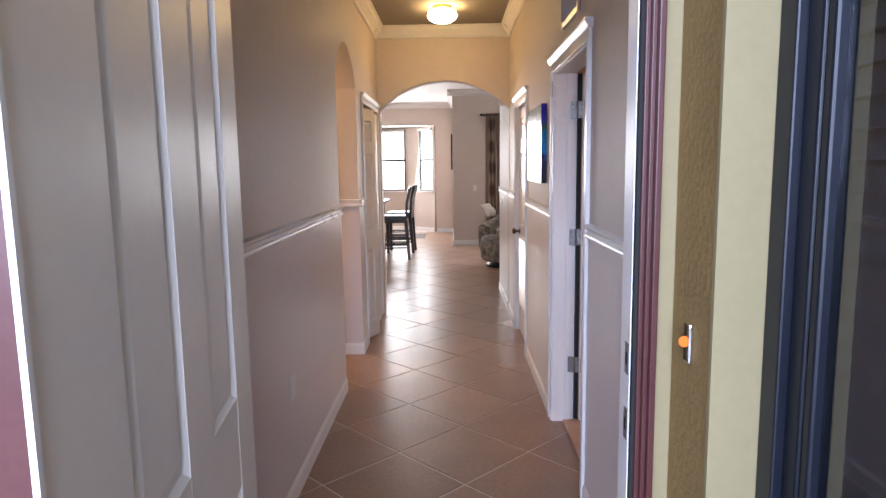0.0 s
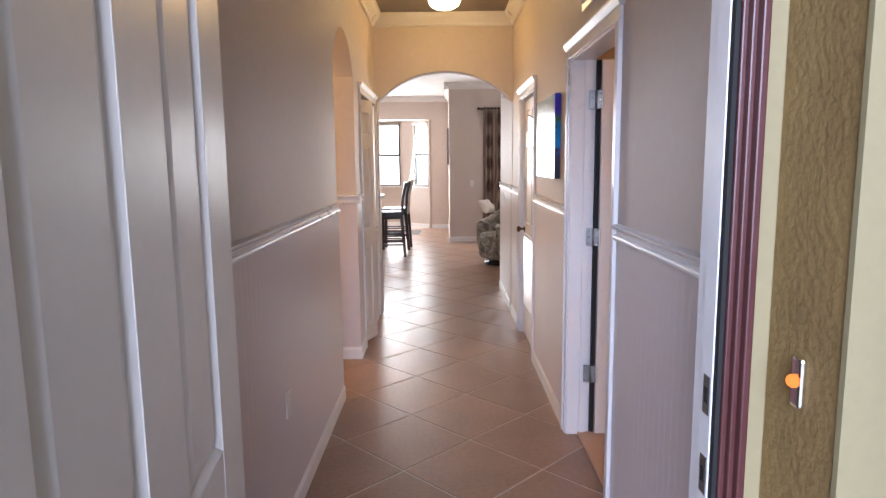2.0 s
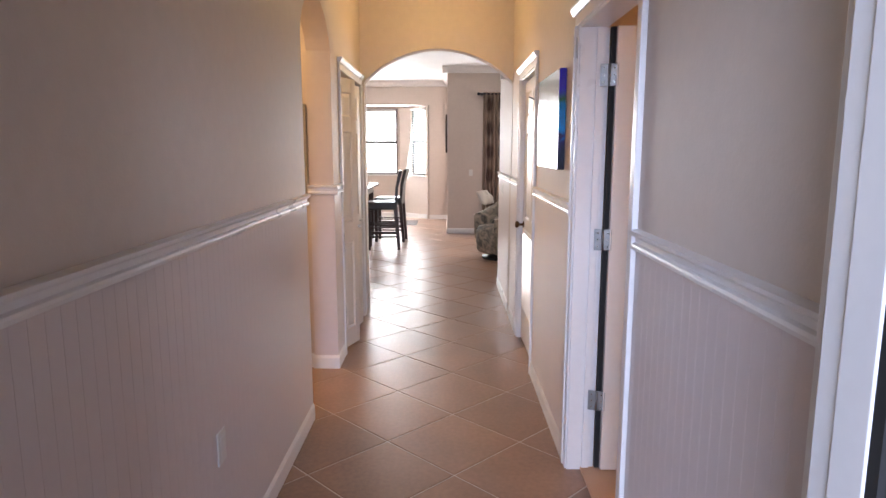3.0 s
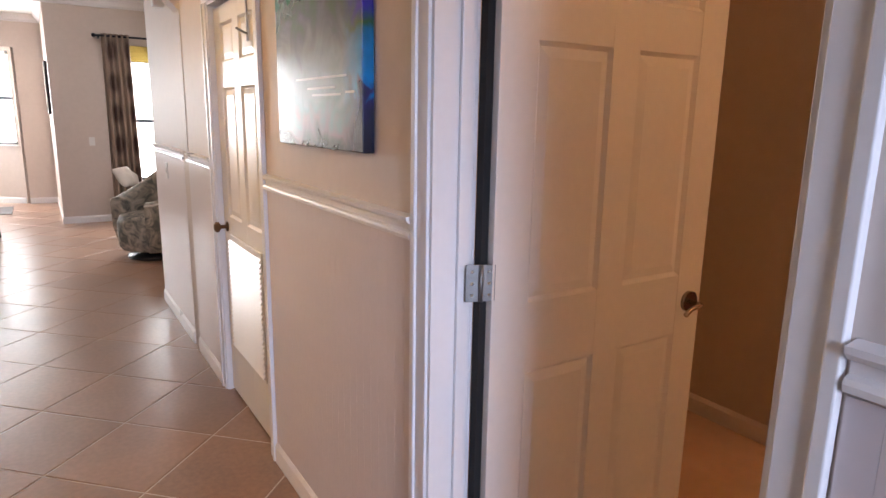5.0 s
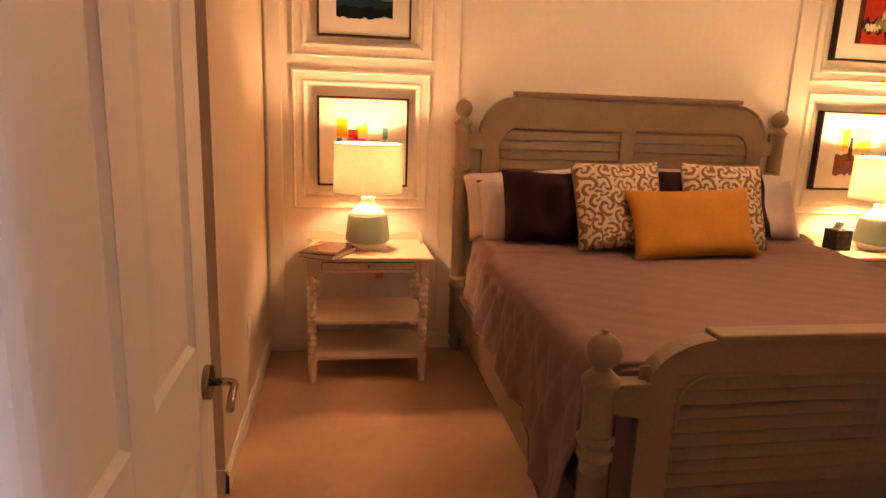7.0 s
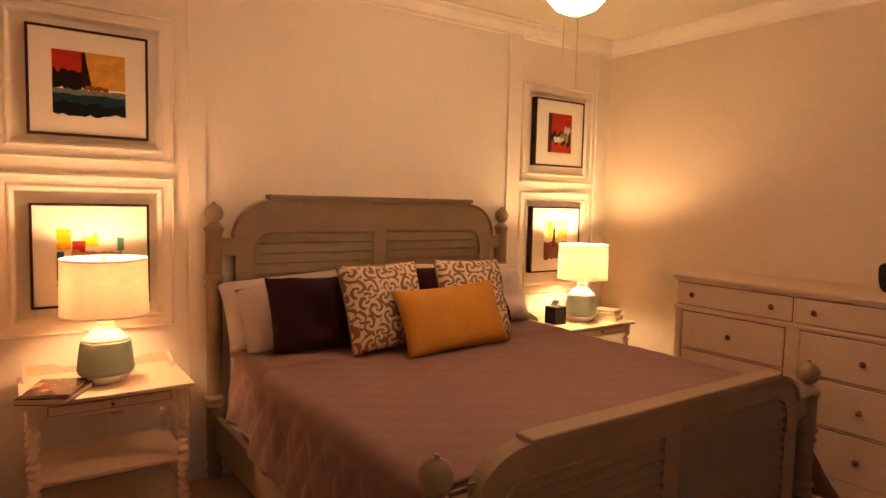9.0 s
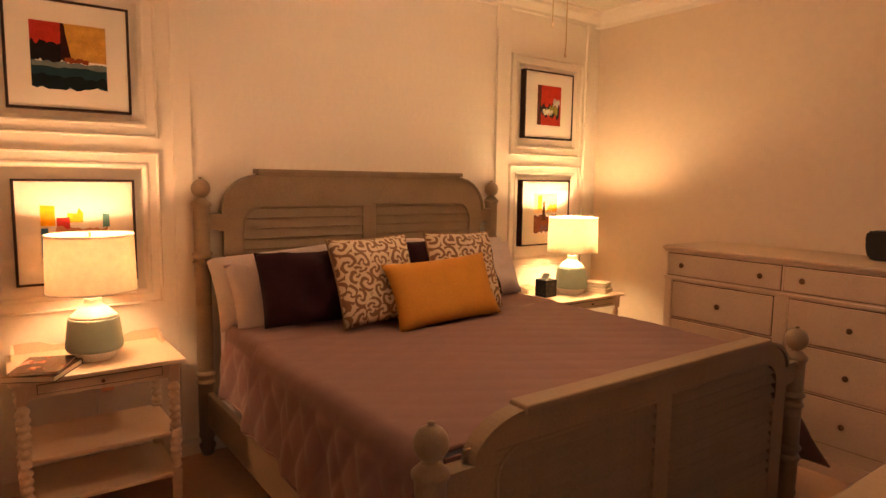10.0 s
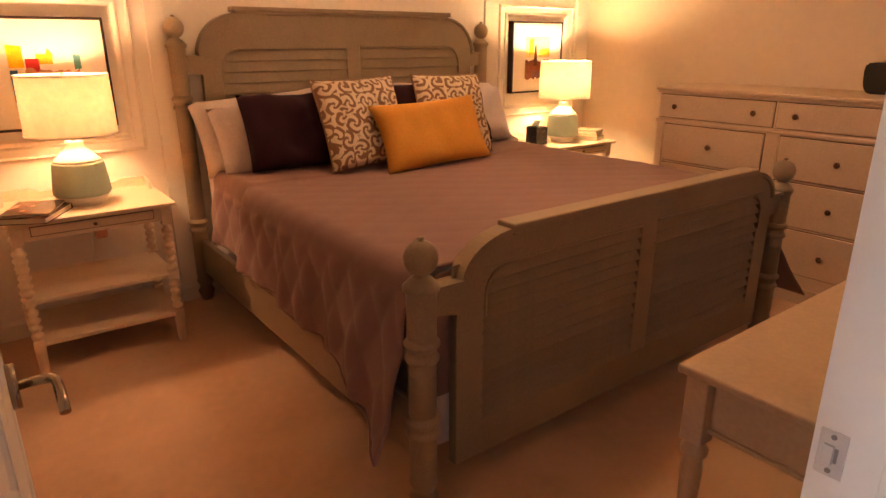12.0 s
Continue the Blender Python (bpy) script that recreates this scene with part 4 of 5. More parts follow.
def curtain(x0, x1, y, z0, z1, folds):
    bm = bmesh.new()
    n, rows = folds * 8, 10
    vs = []
    for j in range(rows + 1):
        q = j / rows
        row = []
        for i in range(n + 1):
            u = i / n
            x = x0 + (x1 - x0) * u + 0.05 * (1 - q) * (u - 0.3)
            row.append(bm.verts.new((x, y + 0.045 * math.sin(2 * math.pi * folds * u) * (0.75 + 0.35 * (1 - q)), z0 + (z1 - z0) * q)))
        vs.append(row)
    for j in range(rows):
        for i in range(n):
            f = bm.faces.new((vs[j][i], vs[j][i + 1], vs[j + 1][i + 1], vs[j + 1][i]))
            f.smooth = True
    return bm


cu = thing("curtain", "brown plaid grommet curtain hanging to the floor", "curtain")
cp = part("panel", curtain(0.83, 1.16, 12.53, 0.03, 2.50, 5), PLAID, cu)
sm = cp.modifiers.new("thick", "SOLIDIFY")
sm.thickness = 0.004
cr = thing("curtain_rod", "dark metal curtain rod on brackets", "curtain rod")
part("rod", tube(bmesh.new(), (0.76, 12.53, 2.47), (2.7, 12.53, 2.47), 0.013), BRONZE, cr)
part("finial", lathe(bmesh.new(), [(0.0, -0.03), (0.022, -0.018), (0.028, 0.0), (0.022, 0.018), (0.0, 0.03)], seg=14), BRONZE, cr, at=pose(0.745, 12.53, 2.47, 0, 90, 0))
part("bracket", boxed(0.79, 0.81, 12.53, 12.65, 2.44, 2.47), BRONZE, cr)

# swivel armchair in leaf cloth
ac = thing("armchair", "swivel barrel armchair in grey leaf print cloth", "armchair", at=pose(0.98, 10.05, 0, 0, 0, -70))


def barrel(bm, r0, r1, h0, hside, hback, a0, a1, seg=28):
    ring = []
    for i in range(seg + 1):
        a = a0 + (a1 - a0) * i / seg
        k = 0.5 - 0.5 * math.cos(2 * math.pi * i / seg)
        top = hside + (hback - hside) * min(1, k * 1.5)
        sec = []
        for r, z in ((r1 * 0.86, h0), (r1 * 0.98, h0 + 0.2), (r1, top - 0.06), (r1 - 0.02, top - 0.015), ((r0 + r1) / 2, top), (r0 + 0.02, top - 0.015), (r0, top - 0.06), (r0, h0)):
            sec.append(bm.verts.new((r * math.cos(a), r * math.sin(a), z)))
        ring.append(sec)
    for p, q in zip(ring, ring[1:]):
        for j in range(len(p)):
            f = bm.faces.new((p[j], q[j], q[(j + 1) % len(p)], p[(j + 1) % len(p)]))
            f.smooth = True
    bm.faces.new(ring[0])
    bm.faces.new(ring[-1])
    bmesh.ops.recalc_face_normals(bm, faces=bm.faces[:])
    return bm


part("back", barrel(bmesh.new(), 0.30, 0.46, 0.10, 0.62, 0.90, radians(-40), radians(220)), LEAFY, ac)
part("seat", lathe(bmesh.new(), [(0.0, 0.10), (0.34, 0.10), (0.37, 0.14), (0.37, 0.38), (0.34, 0.45), (0.20, 0.47), (0.0, 0.47)], seg=28), LEAFY, ac)
pip = bmesh.new()
sweep(pip, [(0.462 * math.cos(radians(-40 + 260 * q / 28)), 0.462 * math.sin(radians(-40 + 260 * q / 28)), 0.59 + 0.28 * min(1, 1.5 * (0.5 - 0.5 * math.cos(2 * math.pi * q / 28)))) for q in range(29)], 0.009, 6)
part("piping", pip, MATBOARD, ac, "cream piping")
part("swivel_base", lathe(bmesh.new(), [(0.0, 0.0), (0.29, 0.0), (0.29, 0.035), (0.12, 0.05), (0.12, 0.10), (0.0, 0.10)], seg=28), BLACKP, ac, "black round swivel base")


def cushion(w, h, t, seed, concave=0.05, wrinkle=0.006):
    """A stuffed cushion: x across, z up, y through, about its centre."""
    bm = bmesh.new()
    n = 22
    rnd = random.Random(seed)
    ph = [rnd.uniform(0, 6.28) for _ in range(6)]
    grid = {}
    for s in (1, -1):
        for i in range(n + 1):
            for j in range(n + 1):
                u, v = -1 + 2 * i / n, -1 + 2 * j / n
                edge = i in (0, n) or j in (0, n)
                if s == -1 and edge:
                    grid[s, i, j] = grid[1, i, j]
                    continue
                x = u * w / 2 * (1 - concave * (1 - v * v) * abs(u))
                z = v * h / 2 * (1 - concave * (1 - u * u) * abs(v))
                p = max(0.0, (1 - abs(u) ** 2.8) * (1 - abs(v) ** 2.8)) ** 0.48
                y = -s * t / 2 * p * (1 + 0.10 * math.sin(2.3 * u + ph[0]) + 0.08 * math.sin(3.1 * v + ph[1]))
                if not edge:
                    y += p * wrinkle * (math.sin(6 * u + 3.5 * v + ph[2]) + 0.8 * math.sin(5 * v - 7 * u + ph[3]) + 0.5 * math.sin(14 * u + 2 * v + ph[4]))
                    z += p * wrinkle * 0.6 * math.sin(8 * u + ph[5])
                grid[s, i, j] = bm.verts.new((x, y, z))
    for s in (1, -1):
        for i in range(n):
            for j in range(n):
                f = bm.faces.new((grid[s, i, j], grid[s, i + 1, j], grid[s, i + 1, j + 1], grid[s, i, j + 1]))
                f.smooth = True
    bmesh.ops.recalc_face_normals(bm, faces=bm.faces[:])
    return bm


def tpillow(name, label, w, h, t, material, m, seed, group="pillows on the bed", concave=0.05, wrinkle=0.006, piping=None):
    o = thing(name, label, "pillow", at=m, group=group)
    part("cover", cushion(w, h, t, seed, concave, wrinkle), material, o)
    if piping:
        bm = bmesh.new()
        n = 20
        loop = []
        for k in range(4):
            for i in range(n):
                q = -1 + 2 * i / n
                u, v = ((q, -1), (1, q), (-q, 1), (-1, -q))[k]
                loop.append((u * w / 2 * (1 - concave * (1 - v * v) * abs(u)), 0, v * h / 2 * (1 - concave * (1 - u * u) * abs(v))))
        sweep(bm, loop, 0.005, 6, closed=True)
        part("piping", bm, piping, o, "corded edge")
    return o


tpillow("throw_pillow", "small white throw pillow on the armchair", 0.30, 0.22, 0.12, MATBOARD, pose(0.72, 9.95, 0.86, -35, 0, 60), 3, group="pillow on the armchair")


# counter chairs and table
def counter_chair(m):
    o = thing("counter_chair", "dark wooden counter chair with a black leather back", "chair", at=m, group="counter chairs at the dining table")
    part("seat", boxed(-0.23, 0.23, -0.22, 0.22, 0.61, 0.73, bev=0.025), LEATHER, o)
    bm = bmesh.new()
    prev = None
    prism(bm, [(0.19, 0.70), (0.23, 0.70), (0.25, 0.95), (0.31, 1.18), (0.285, 1.20), (0.255, 1.18), (0.205, 0.95)], "y", -0.21, 0.21)
    part("backrest", bm, LEATHER, o)
    for sx, sy in ((-0.20, -0.19), (-0.20, 0.19), (0.20, -0.19), (0.20, 0.19)):
        lb = bmesh.new()
        k = 0.05 if sx > 0 else 0.0
        prism(lb, [(sx - 0.030, 0.66), (sx + 0.030, 0.66), (sx + k + 0.022, 0.0), (sx + k - 0.022, 0.0)], "y", sy - 0.025, sy + 0.025)
        part("leg", lb, ESPRESSO, o)
    for z in (0.20, 0.27, 0.34, 0.41):
        for sy in (-0.19, 0.19):
            if z in (0.20, 0.34) or sy < 0:
                part("stretcher", boxed(-0.19, 0.225, sy - 0.009, sy + 0.009, z - 0.012, z + 0.012, bev=0.002), ESPRESSO, o)
    part("foot_rail", boxed(-0.21, -0.19, -0.18, 0.18, 0.22, 0.25, bev=0.002), ESPRESSO, o)
    return o


c1 = counter_chair(pose(-0.80, 10.92, 0, 0, 0, 4))
copy_thing(c1, pose(-0.76, 11.75, 0, 0, 0, -3))
tb = thing("dining_table", "counter height dining table with a pale top", "table", at=pose(-1.60, 11.4, 0))
part("tabletop", boxed(-0.62, 0.62, -0.75, 0.75, 0.90, 0.94, bev=0.008), ESPRESSO, tb)
part("apron", boxed(-0.54, 0.54, -0.66, 0.66, 0.80, 0.90), ESPRESSO, tb)
for sx in (-0.5, 0.5):
    for sy in (-0.62, 0.62):
        part("leg", boxed(sx - 0.04, sx + 0.04, sy - 0.04, sy + 0.04, 0.0, 0.80, bev=0.004), ESPRESSO, tb)
for k, y in enumerate((10.95, 11.75)):
    o = thing("placemat", "white woven placemat on the table", "placemat", at=pose(-1.20, y, 0.94), group="place settings")
    part("mat", boxed(-0.16, 0.16, -0.22, 0.22, 0, 0.006, bev=0.002), MATBOARD, o)
    o = thing("plate", "white plate on a placemat", "plate", at=pose(-1.20, y, 0.946), group="place settings")
    part("rim", lathe(bmesh.new(), [(0.0, 0.0), (0.08, 0.0), (0.135, 0.02), (0.135, 0.024), (0.08, 0.006), (0.0, 0.006)], seg=24), CERAMICW, o)
    o = thing("bowl", "white bowl on a plate", "bowl", at=pose(-1.20, y, 0.952), group="place settings")
    part("body", lathe(bmesh.new(), [(0.0, 0.0), (0.04, 0.0), (0.075, 0.05), (0.072, 0.052), (0.036, 0.008), (0.0, 0.008)], seg=24), CERAMICW, o)
solid("bay_rug", boxed(-1.35, -0.42, 13.9, 14.75, -0.003, 0.008, bev=0.003), RUGM, "small grey patterned rug by the bay", "rug", kind="")
dp = thing("wall_picture", "dark framed picture on the dining room wall", "picture")
part("frame", boxed(0.165, 0.198, 13.1, 13.8, 1.45, 2.15, bev=0.004), FRAMEM, dp)
part("image", boxed(0.162, 0.165, 13.15, 13.75, 1.50, 2.10), PLAID, dp)

# ---- bedroom: panelled wall ----
bw = thing("panelled_wall", "cream panelled wall with beadboard and framed panels", "panelling", kind="structure")
nb = 38
pitch = (3.106 - 0.987) / nb
brd = mesh_of("board", boxed(-0.010, 0.0, 0.0001, pitch - 0.0001, 0.11, BZ - 0.10, bev=0.0003), BEDTRIM)
for k in range(nb):
    o = new("board", brd)
    o.parent = bw
    o.matrix_basis = pose(EX, 0.987 + k * pitch, 0)
for a, b in ((0.862, 0.985), (3.108, 3.204), (-0.04, 0.045), (4.115, 4.20)):
    part("stile", boxed(EX - 0.026, EX, a, b, 0.11, BZ - 0.10, bev=0.004), BEDTRIM, bw)
for a, b in ((0.045, 0.862), (3.204, 4.115)):
    part("field", boxed(EX - 0.008, EX, a, b, 0.11, BZ - 0.10), BEDTRIM, bw)


def panel_frame(y0, y1, z0, z1):
    bm = bmesh.new()
    prof = ((0.0, 0.008), (0.001, 0.026), (0.007, 0.031), (0.013, 0.027), (0.016, 0.018), (0.054, 0.016), (0.057, 0.025), (0.066, 0.027), (0.074, 0.020), (0.082, 0.010), (0.090, 0.008))
    rings = []
    for d, hgt in prof:
        rings.append([bm.verts.new((EX - hgt, y, z)) for y, z in ((y0 + d, z0 + d), (y1 - d, z0 + d), (y1 - d, z1 - d), (y0 + d, z1 - d))])
    for p, q in zip(rings, rings[1:]):
        for k in range(4):
            bm.faces.new((p[k], p[(k + 1) % 4], q[(k + 1) % 4], q[k]))
    bmesh.ops.recalc_face_normals(bm, faces=bm.faces[:])
    part("panel_moulding", bm, BEDTRIM, bw)


for a, b in ((0.090, 0.846), (3.272, 4.058)):
    panel_frame(a, b, 1.750, 2.490)
    panel_frame(a, b, 0.893, 1.678)


def art(m, label, bands):
    """A framed print: x across, z up, y to the wall behind."""
    o = thing("framed_print", label, "picture", at=m, group="framed prints on the bed wall")
    w, h, d = 0.517, 0.505, 0.050
    fr = bmesh.new()
    for a, b, c, e in ((-w / 2, -w / 2 + 0.012, -h / 2, h / 2), (w / 2 - 0.012, w / 2, -h / 2, h / 2), (-w / 2 + 0.012, w / 2 - 0.012, -h / 2, -h / 2 + 0.012), (-w / 2 + 0.012, w / 2 - 0.012, h / 2 - 0.012, h / 2)):
        box(fr, a, b, 0, d, c, e, bev=0.0015)
    part("frame", fr, FRAMEM, o)
    mb = part("mat_board", boxed(-w / 2 + 0.012, w / 2 - 0.012, 0.006, 0.012, -h / 2 + 0.012, h / 2 - 0.012), MATBOARD, o)
    im = part("image", bmesh.new(), MATBOARD, o)
    for k, (nm, col, pts) in enumerate(bands):
        bm = bmesh.new()
        y = 0.0055 - 0.0004 * k
        bm.faces.new([bm.verts.new((p, y, q)) for p, q in pts])
        part(nm, bm, mat(nm + "_pigment", col, 0.8, 0.12, var=0.35, scale=22, bump=0.1), im)
    return o


A, B = 0.155, 0.148
FACE = EX - 0.008 - 0.050
def ragged(x0, x1, z0, z1, seed, n=14, amp=0.012):
    r = random.Random(seed)
    top = [(x0 + (x1 - x0) * i / n, z1 + r.uniform(-amp, amp) * (0 < i < n)) for i in range(n + 1)]
    low = [(x1 - (x1 - x0) * i / n, z0 + r.uniform(-amp, amp) * (0 < i < n)) for i in range(n + 1)]
    return top + low


art(pose(FACE, 3.658, 2.112, 0, 0, -90), "framed abstract print in red, ochre and dark teal", [
    ("ochre_field", (0.55, 0.30, 0.06), [(-A, -0.02), (A, -0.02), (A, B), (-A, B)]),
    ("red_field", (0.42, 0.03, 0.02), [(-A, 0.02), (-0.02, 0.02), (-0.02, B), (-A, B)]),
    ("black_hill", (0.010, 0.008, 0.010), ragged(-A, -0.02, -0.03, 0.055, 2)),
    ("dark_mast", (0.03, 0.008, 0.008), [(-0.035, -0.02), (0.01, -0.02), (-0.012, 0.10), (-0.018, B), (-0.032, B)]),
    ("rust_streak", (0.22, 0.05, 0.02), ragged(-0.02, 0.08, -0.030, -0.010, 5, amp=0.005)),
    ("teal_water", (0.012, 0.036, 0.046), ragged(-A, A, -B, -0.035, 7)),
    ("pale_wave", (0.13, 0.16, 0.16), ragged(-A, A, -0.055, -0.030, 9, amp=0.006)),
    ("deep_water", (0.006, 0.012, 0.016), ragged(-A, A, -B, -0.095, 11)),
])
art(pose(FACE, 3.660, 1.285, 0, 0, -90), "framed pale abstract print with yellow, red and blue blocks", [
    ("pale_wash", (0.62, 0.55, 0.45), ragged(-A, A, -B, 0.01, 21)),
    ("yellow_block", (0.80, 0.42, 0.01), [(-A + 0.005, 0.03), (-0.09, 0.03), (-0.09, 0.125), (-A + 0.005, 0.13)]),
    ("gold_block", (0.78, 0.40, 0.02), [(-0.04, 0.045), (0.025, 0.045), (0.028, 0.09), (0.01, 0.115), (0.0, 0.088), (-0.04, 0.09)]),
    ("crimson_block", (0.45, 0.03, 0.03), [(-0.085, -0.02), (-0.03, -0.02), (-0.03, 0.07), (-0.085, 0.07)]),
    ("rust_band", (0.45, 0.22, 0.12), ragged(-0.09, 0.13, -0.015, 0.02, 23)),
    ("blue_bar", (0.03, 0.10, 0.20), [(-A + 0.005, -0.12), (-0.12, -0.12), (-0.12, 0.02), (-A + 0.005, 0.02)]),
    ("teal_patch", (0.10, 0.26, 0.25), ragged(0.11, 0.14, 0.02, 0.085, 25, amp=0.004)),
])
art(pose(FACE, 0.486, 2.130, 0, 0, -90), "framed abstract print in red with pale flecks", [
    ("red_ground", (0.46, 0.035, 0.02), [(-A + 0.03, -B), (A - 0.03, -B), (A - 0.03, B), (-A + 0.03, B)]),
    ("brown_side", (0.10, 0.03, 0.02), [(-A + 0.03, -B), (-0.085, -B), (-0.085, B), (-A + 0.03, B)]),
    ("dark_patch", (0.025, 0.02, 0.02), ragged(-0.10, 0.11, -0.075, 0.01, 31, amp=0.03)),
    ("green_fleck", (0.25, 0.24, 0.05), ragged(0.0, 0.09, -0.06, -0.01, 33, amp=0.022)),
    ("pale_fleck", (0.62, 0.58, 0.46), ragged(-0.07, 0.04, -0.06, -0.035, 35, amp=0.016)),
    ("grey_fleck", (0.45, 0.45, 0.42), ragged(0.04, 0.11, 0.0, 0.05, 37, amp=0.016)),
])
art(pose(FACE, 0.490, 1.314, 0, 0, -90), "framed sunset abstract print in orange and brown", [
    ("pale_sky", (0.75, 0.55, 0.30), [(-A + 0.03, 0.0), (A - 0.03, 0.0), (A - 0.03, B), (-A + 0.03, B)]),
    ("orange_block", (0.75, 0.32, 0.01), [(-A + 0.07, 0.02), (-0.04, 0.02), (-0.04, B - 0.01), (-A + 0.07, B - 0.02)]),
    ("amber_band", (0.65, 0.26, 0.02), ragged(0.02, A - 0.03, 0.01, 0.06, 41)),
    ("brown_ground", (0.12, 0.04, 0.02), ragged(-A + 0.03, A - 0.03, -B, -0.02, 43)),
    ("dark_trunk", (0.05, 0.02, 0.012), [(-0.04, -0.06), (0.0, -0.06), (-0.01, 0.09), (-0.03, 0.09)]),
    ("violet_ground", (0.10, 0.05, 0.06), ragged(-0.06, 0.08, -B, -0.09, 45)),
])

# ---- bed ----
BX, BY = 3.10, 2.061
bed = thing("bed", "king bed with taupe louvred headboard and turned posts", "bed", at=pose(BX, BY, F))


def post_profile(h, rings):
    """A turned post whose ball sits on top; rings: heights of its double rings."""
    prof = [(0.0, 0.0), (0.030, 0.0), (0.038, 0.03), (0.046, 0.055), (0.032, 0.075), (0.036, 0.09), (0.046, 0.115), (0.040, 0.14), (0.043, 0.16)]
    z = 0.16
    for r in rings:
        prof += [(0.042, r - 0.045), (0.050, r - 0.040), (0.052, r - 0.030), (0.046, r - 0.022), (0.040, r - 0.012), (0.046, r), (0.053, r + 0.008), (0.054, r + 0.016), (0.046, r + 0.026), (0.041, r + 0.034)]
    top = h
    prof += [(0.044, top - 0.17), (0.046, top - 0.150), (0.053, top - 0.142), (0.054, top - 0.130), (0.046, top - 0.122), (0.036, top - 0.112), (0.028, top - 0.104)]
    for i in range(9):
        a = -1.2 + (math.pi / 2 + 1.2) * i / 8
        prof.append((max(0.0, 0.050 * math.cos(a)), top - 0.050 + 0.052 * math.sin(a)))
    prof += [(0.010, top + 0.004), (0.010, top + 0.010), (0.0, top + 0.012)]
    return prof


for sy in (-1.017, 1.017):
    part("post", lathe(bmesh.new(), post_profile(1.530, (1.115, 0.45)), seg=24), TAUPE, bed, at=pose(4.208 - BX, sy, 0))
    part("post", lathe(bmesh.new(), post_profile(0.893, (0.572, 0.32)), seg=24), TAUPE, bed, at=pose(2.033 - BX, sy, 0))


def bed_board(name, x, cap, half, rx, ry, ledge, wing, stile, zb, op_out, op_top, op_bot, corner, pitch, t=0.040, tilt=17):
    """A louvred board in the plane x, seen from the side of the foot: cap: the top's height; op_*: the louvred field."""
    bd_ = part(name, boxed(x + 0.020, x + 0.028, -stile, stile, zb, op_top + 0.02), SLATM, bed)
    right = [(half - 0.03, cap - 0.025)]
    n = 14
    for i in range(n + 1):
        a = math.pi / 2 * (1 - i / n)
        right.append((half - 0.03 + rx * math.cos(a), ledge + ry * math.sin(a)))
    right += [(0.985, ledge), (0.985, wing), (stile, wing - 0.015)]
    inner = [(stile - 0.002, wing - 0.05), (op_out, wing - 0.05), (op_out, op_top - corner)]
    for i in range(1, 9):
        a = math.pi / 2 * i / 8
        inner.append((op_out - corner * (1 - math.cos(a)) * 1.0 - 0.0, op_top - corner + corner * math.sin(a)))
    side = right + inner
    bm = bmesh.new()
    for s in (1, -1):
        pts = [(0.0, cap - 0.025)] + [(s * p, q) for p, q in side] + [(0.0, op_top)]
        prism(bm, pts, "x", x, x + t)
    bmesh.ops.triangulate(bm, faces=[f for f in bm.faces if len(f.verts) > 4])
    part("top_rail", bm, TAUPE, bd_)
    cm = boxed(x - 0.022, x + t + 0.018, -half, half, cap - 0.026, cap, bev=0.006)
    box(cm, x - 0.010, x + t + 0.008, -half + 0.012, half - 0.012, cap - 0.040, cap - 0.024, bev=0.004)
    part("cap", cm, TAUPE, bd_)
    bead = bmesh.new()

    def ribbon(pts, x0, x1, th):
        """A strip of rectangular section along points in the board's plane."""
        n_ = len(pts)
        ring = []
        for i, (p, q) in enumerate(pts):
            a_, b_ = pts[max(0, i - 1)], pts[min(n_ - 1, i + 1)]
            d_ = Vector((b_[0] - a_[0], b_[1] - a_[1])).normalized()
            o_ = Vector((-d_.y, d_.x)) * th
            ring.append([bead.verts.new(c) for c in ((x0, p, q), (x1, p, q), (x1, p + o_.x, q + o_.y), (x0, p + o_.x, q + o_.y))])
        for a_, b_ in zip(ring, ring[1:]):
            for k_ in range(4):
                bead.faces.new((a_[k_], a_[(k_ + 1) % 4], b_[(k_ + 1) % 4], b_[k_]))
        bead.faces.new(ring[0])
        bead.faces.new(ring[-1])

    for s in (1, -1):
        ribbon([(s * p, q) for p, q in right[1:n + 3]], x - 0.012, x + t + 0.010, 0.014 * s)
        ribbon([(s * p, q) for p, q in inner[1:]] + [(s * 0.046, op_top)], x - 0.005, x + 0.01, 0.009)
    bmesh.ops.recalc_face_normals(bead, faces=bead.faces[:])
    part("bead", bead, TAUPE, bd_)
    for s in (1, -1):
        p0, p1 = sorted((s * op_out, s * stile))
        part("stile", boxed(x + 0.001, x + t, p0, p1, zb, wing - 0.01, bev=0.003), TAUPE, bd_)
    part("stile", boxed(x + 0.001, x + t, -0.046, 0.046, op_bot, op_top + 0.03, bev=0.003), TAUPE, bd_)
    part("bottom_rail", boxed(x + 0.002, x + t, -op_out - 0.002, op_out + 0.002, zb, op_bot, bev=0.003), TAUPE, bd_)
    count = int((op_top - op_bot) / pitch)
    sl = mesh_of("slat", boxed(-0.0045, 0.0045, 0.044, op_out + 0.006, -pitch * 0.545, pitch * 0.545, bev=0.002), SLATM)
    for s in (0, 1):
        for k in range(count + 1):
            o = new("slat", sl)
            o.parent = bd_
            o.matrix_basis = pose(x + 0.014, 0 if s == 0 else -(op_out + 0.050), op_bot + pitch * (k + 0.45), 0, tilt, 0)
    return bd_


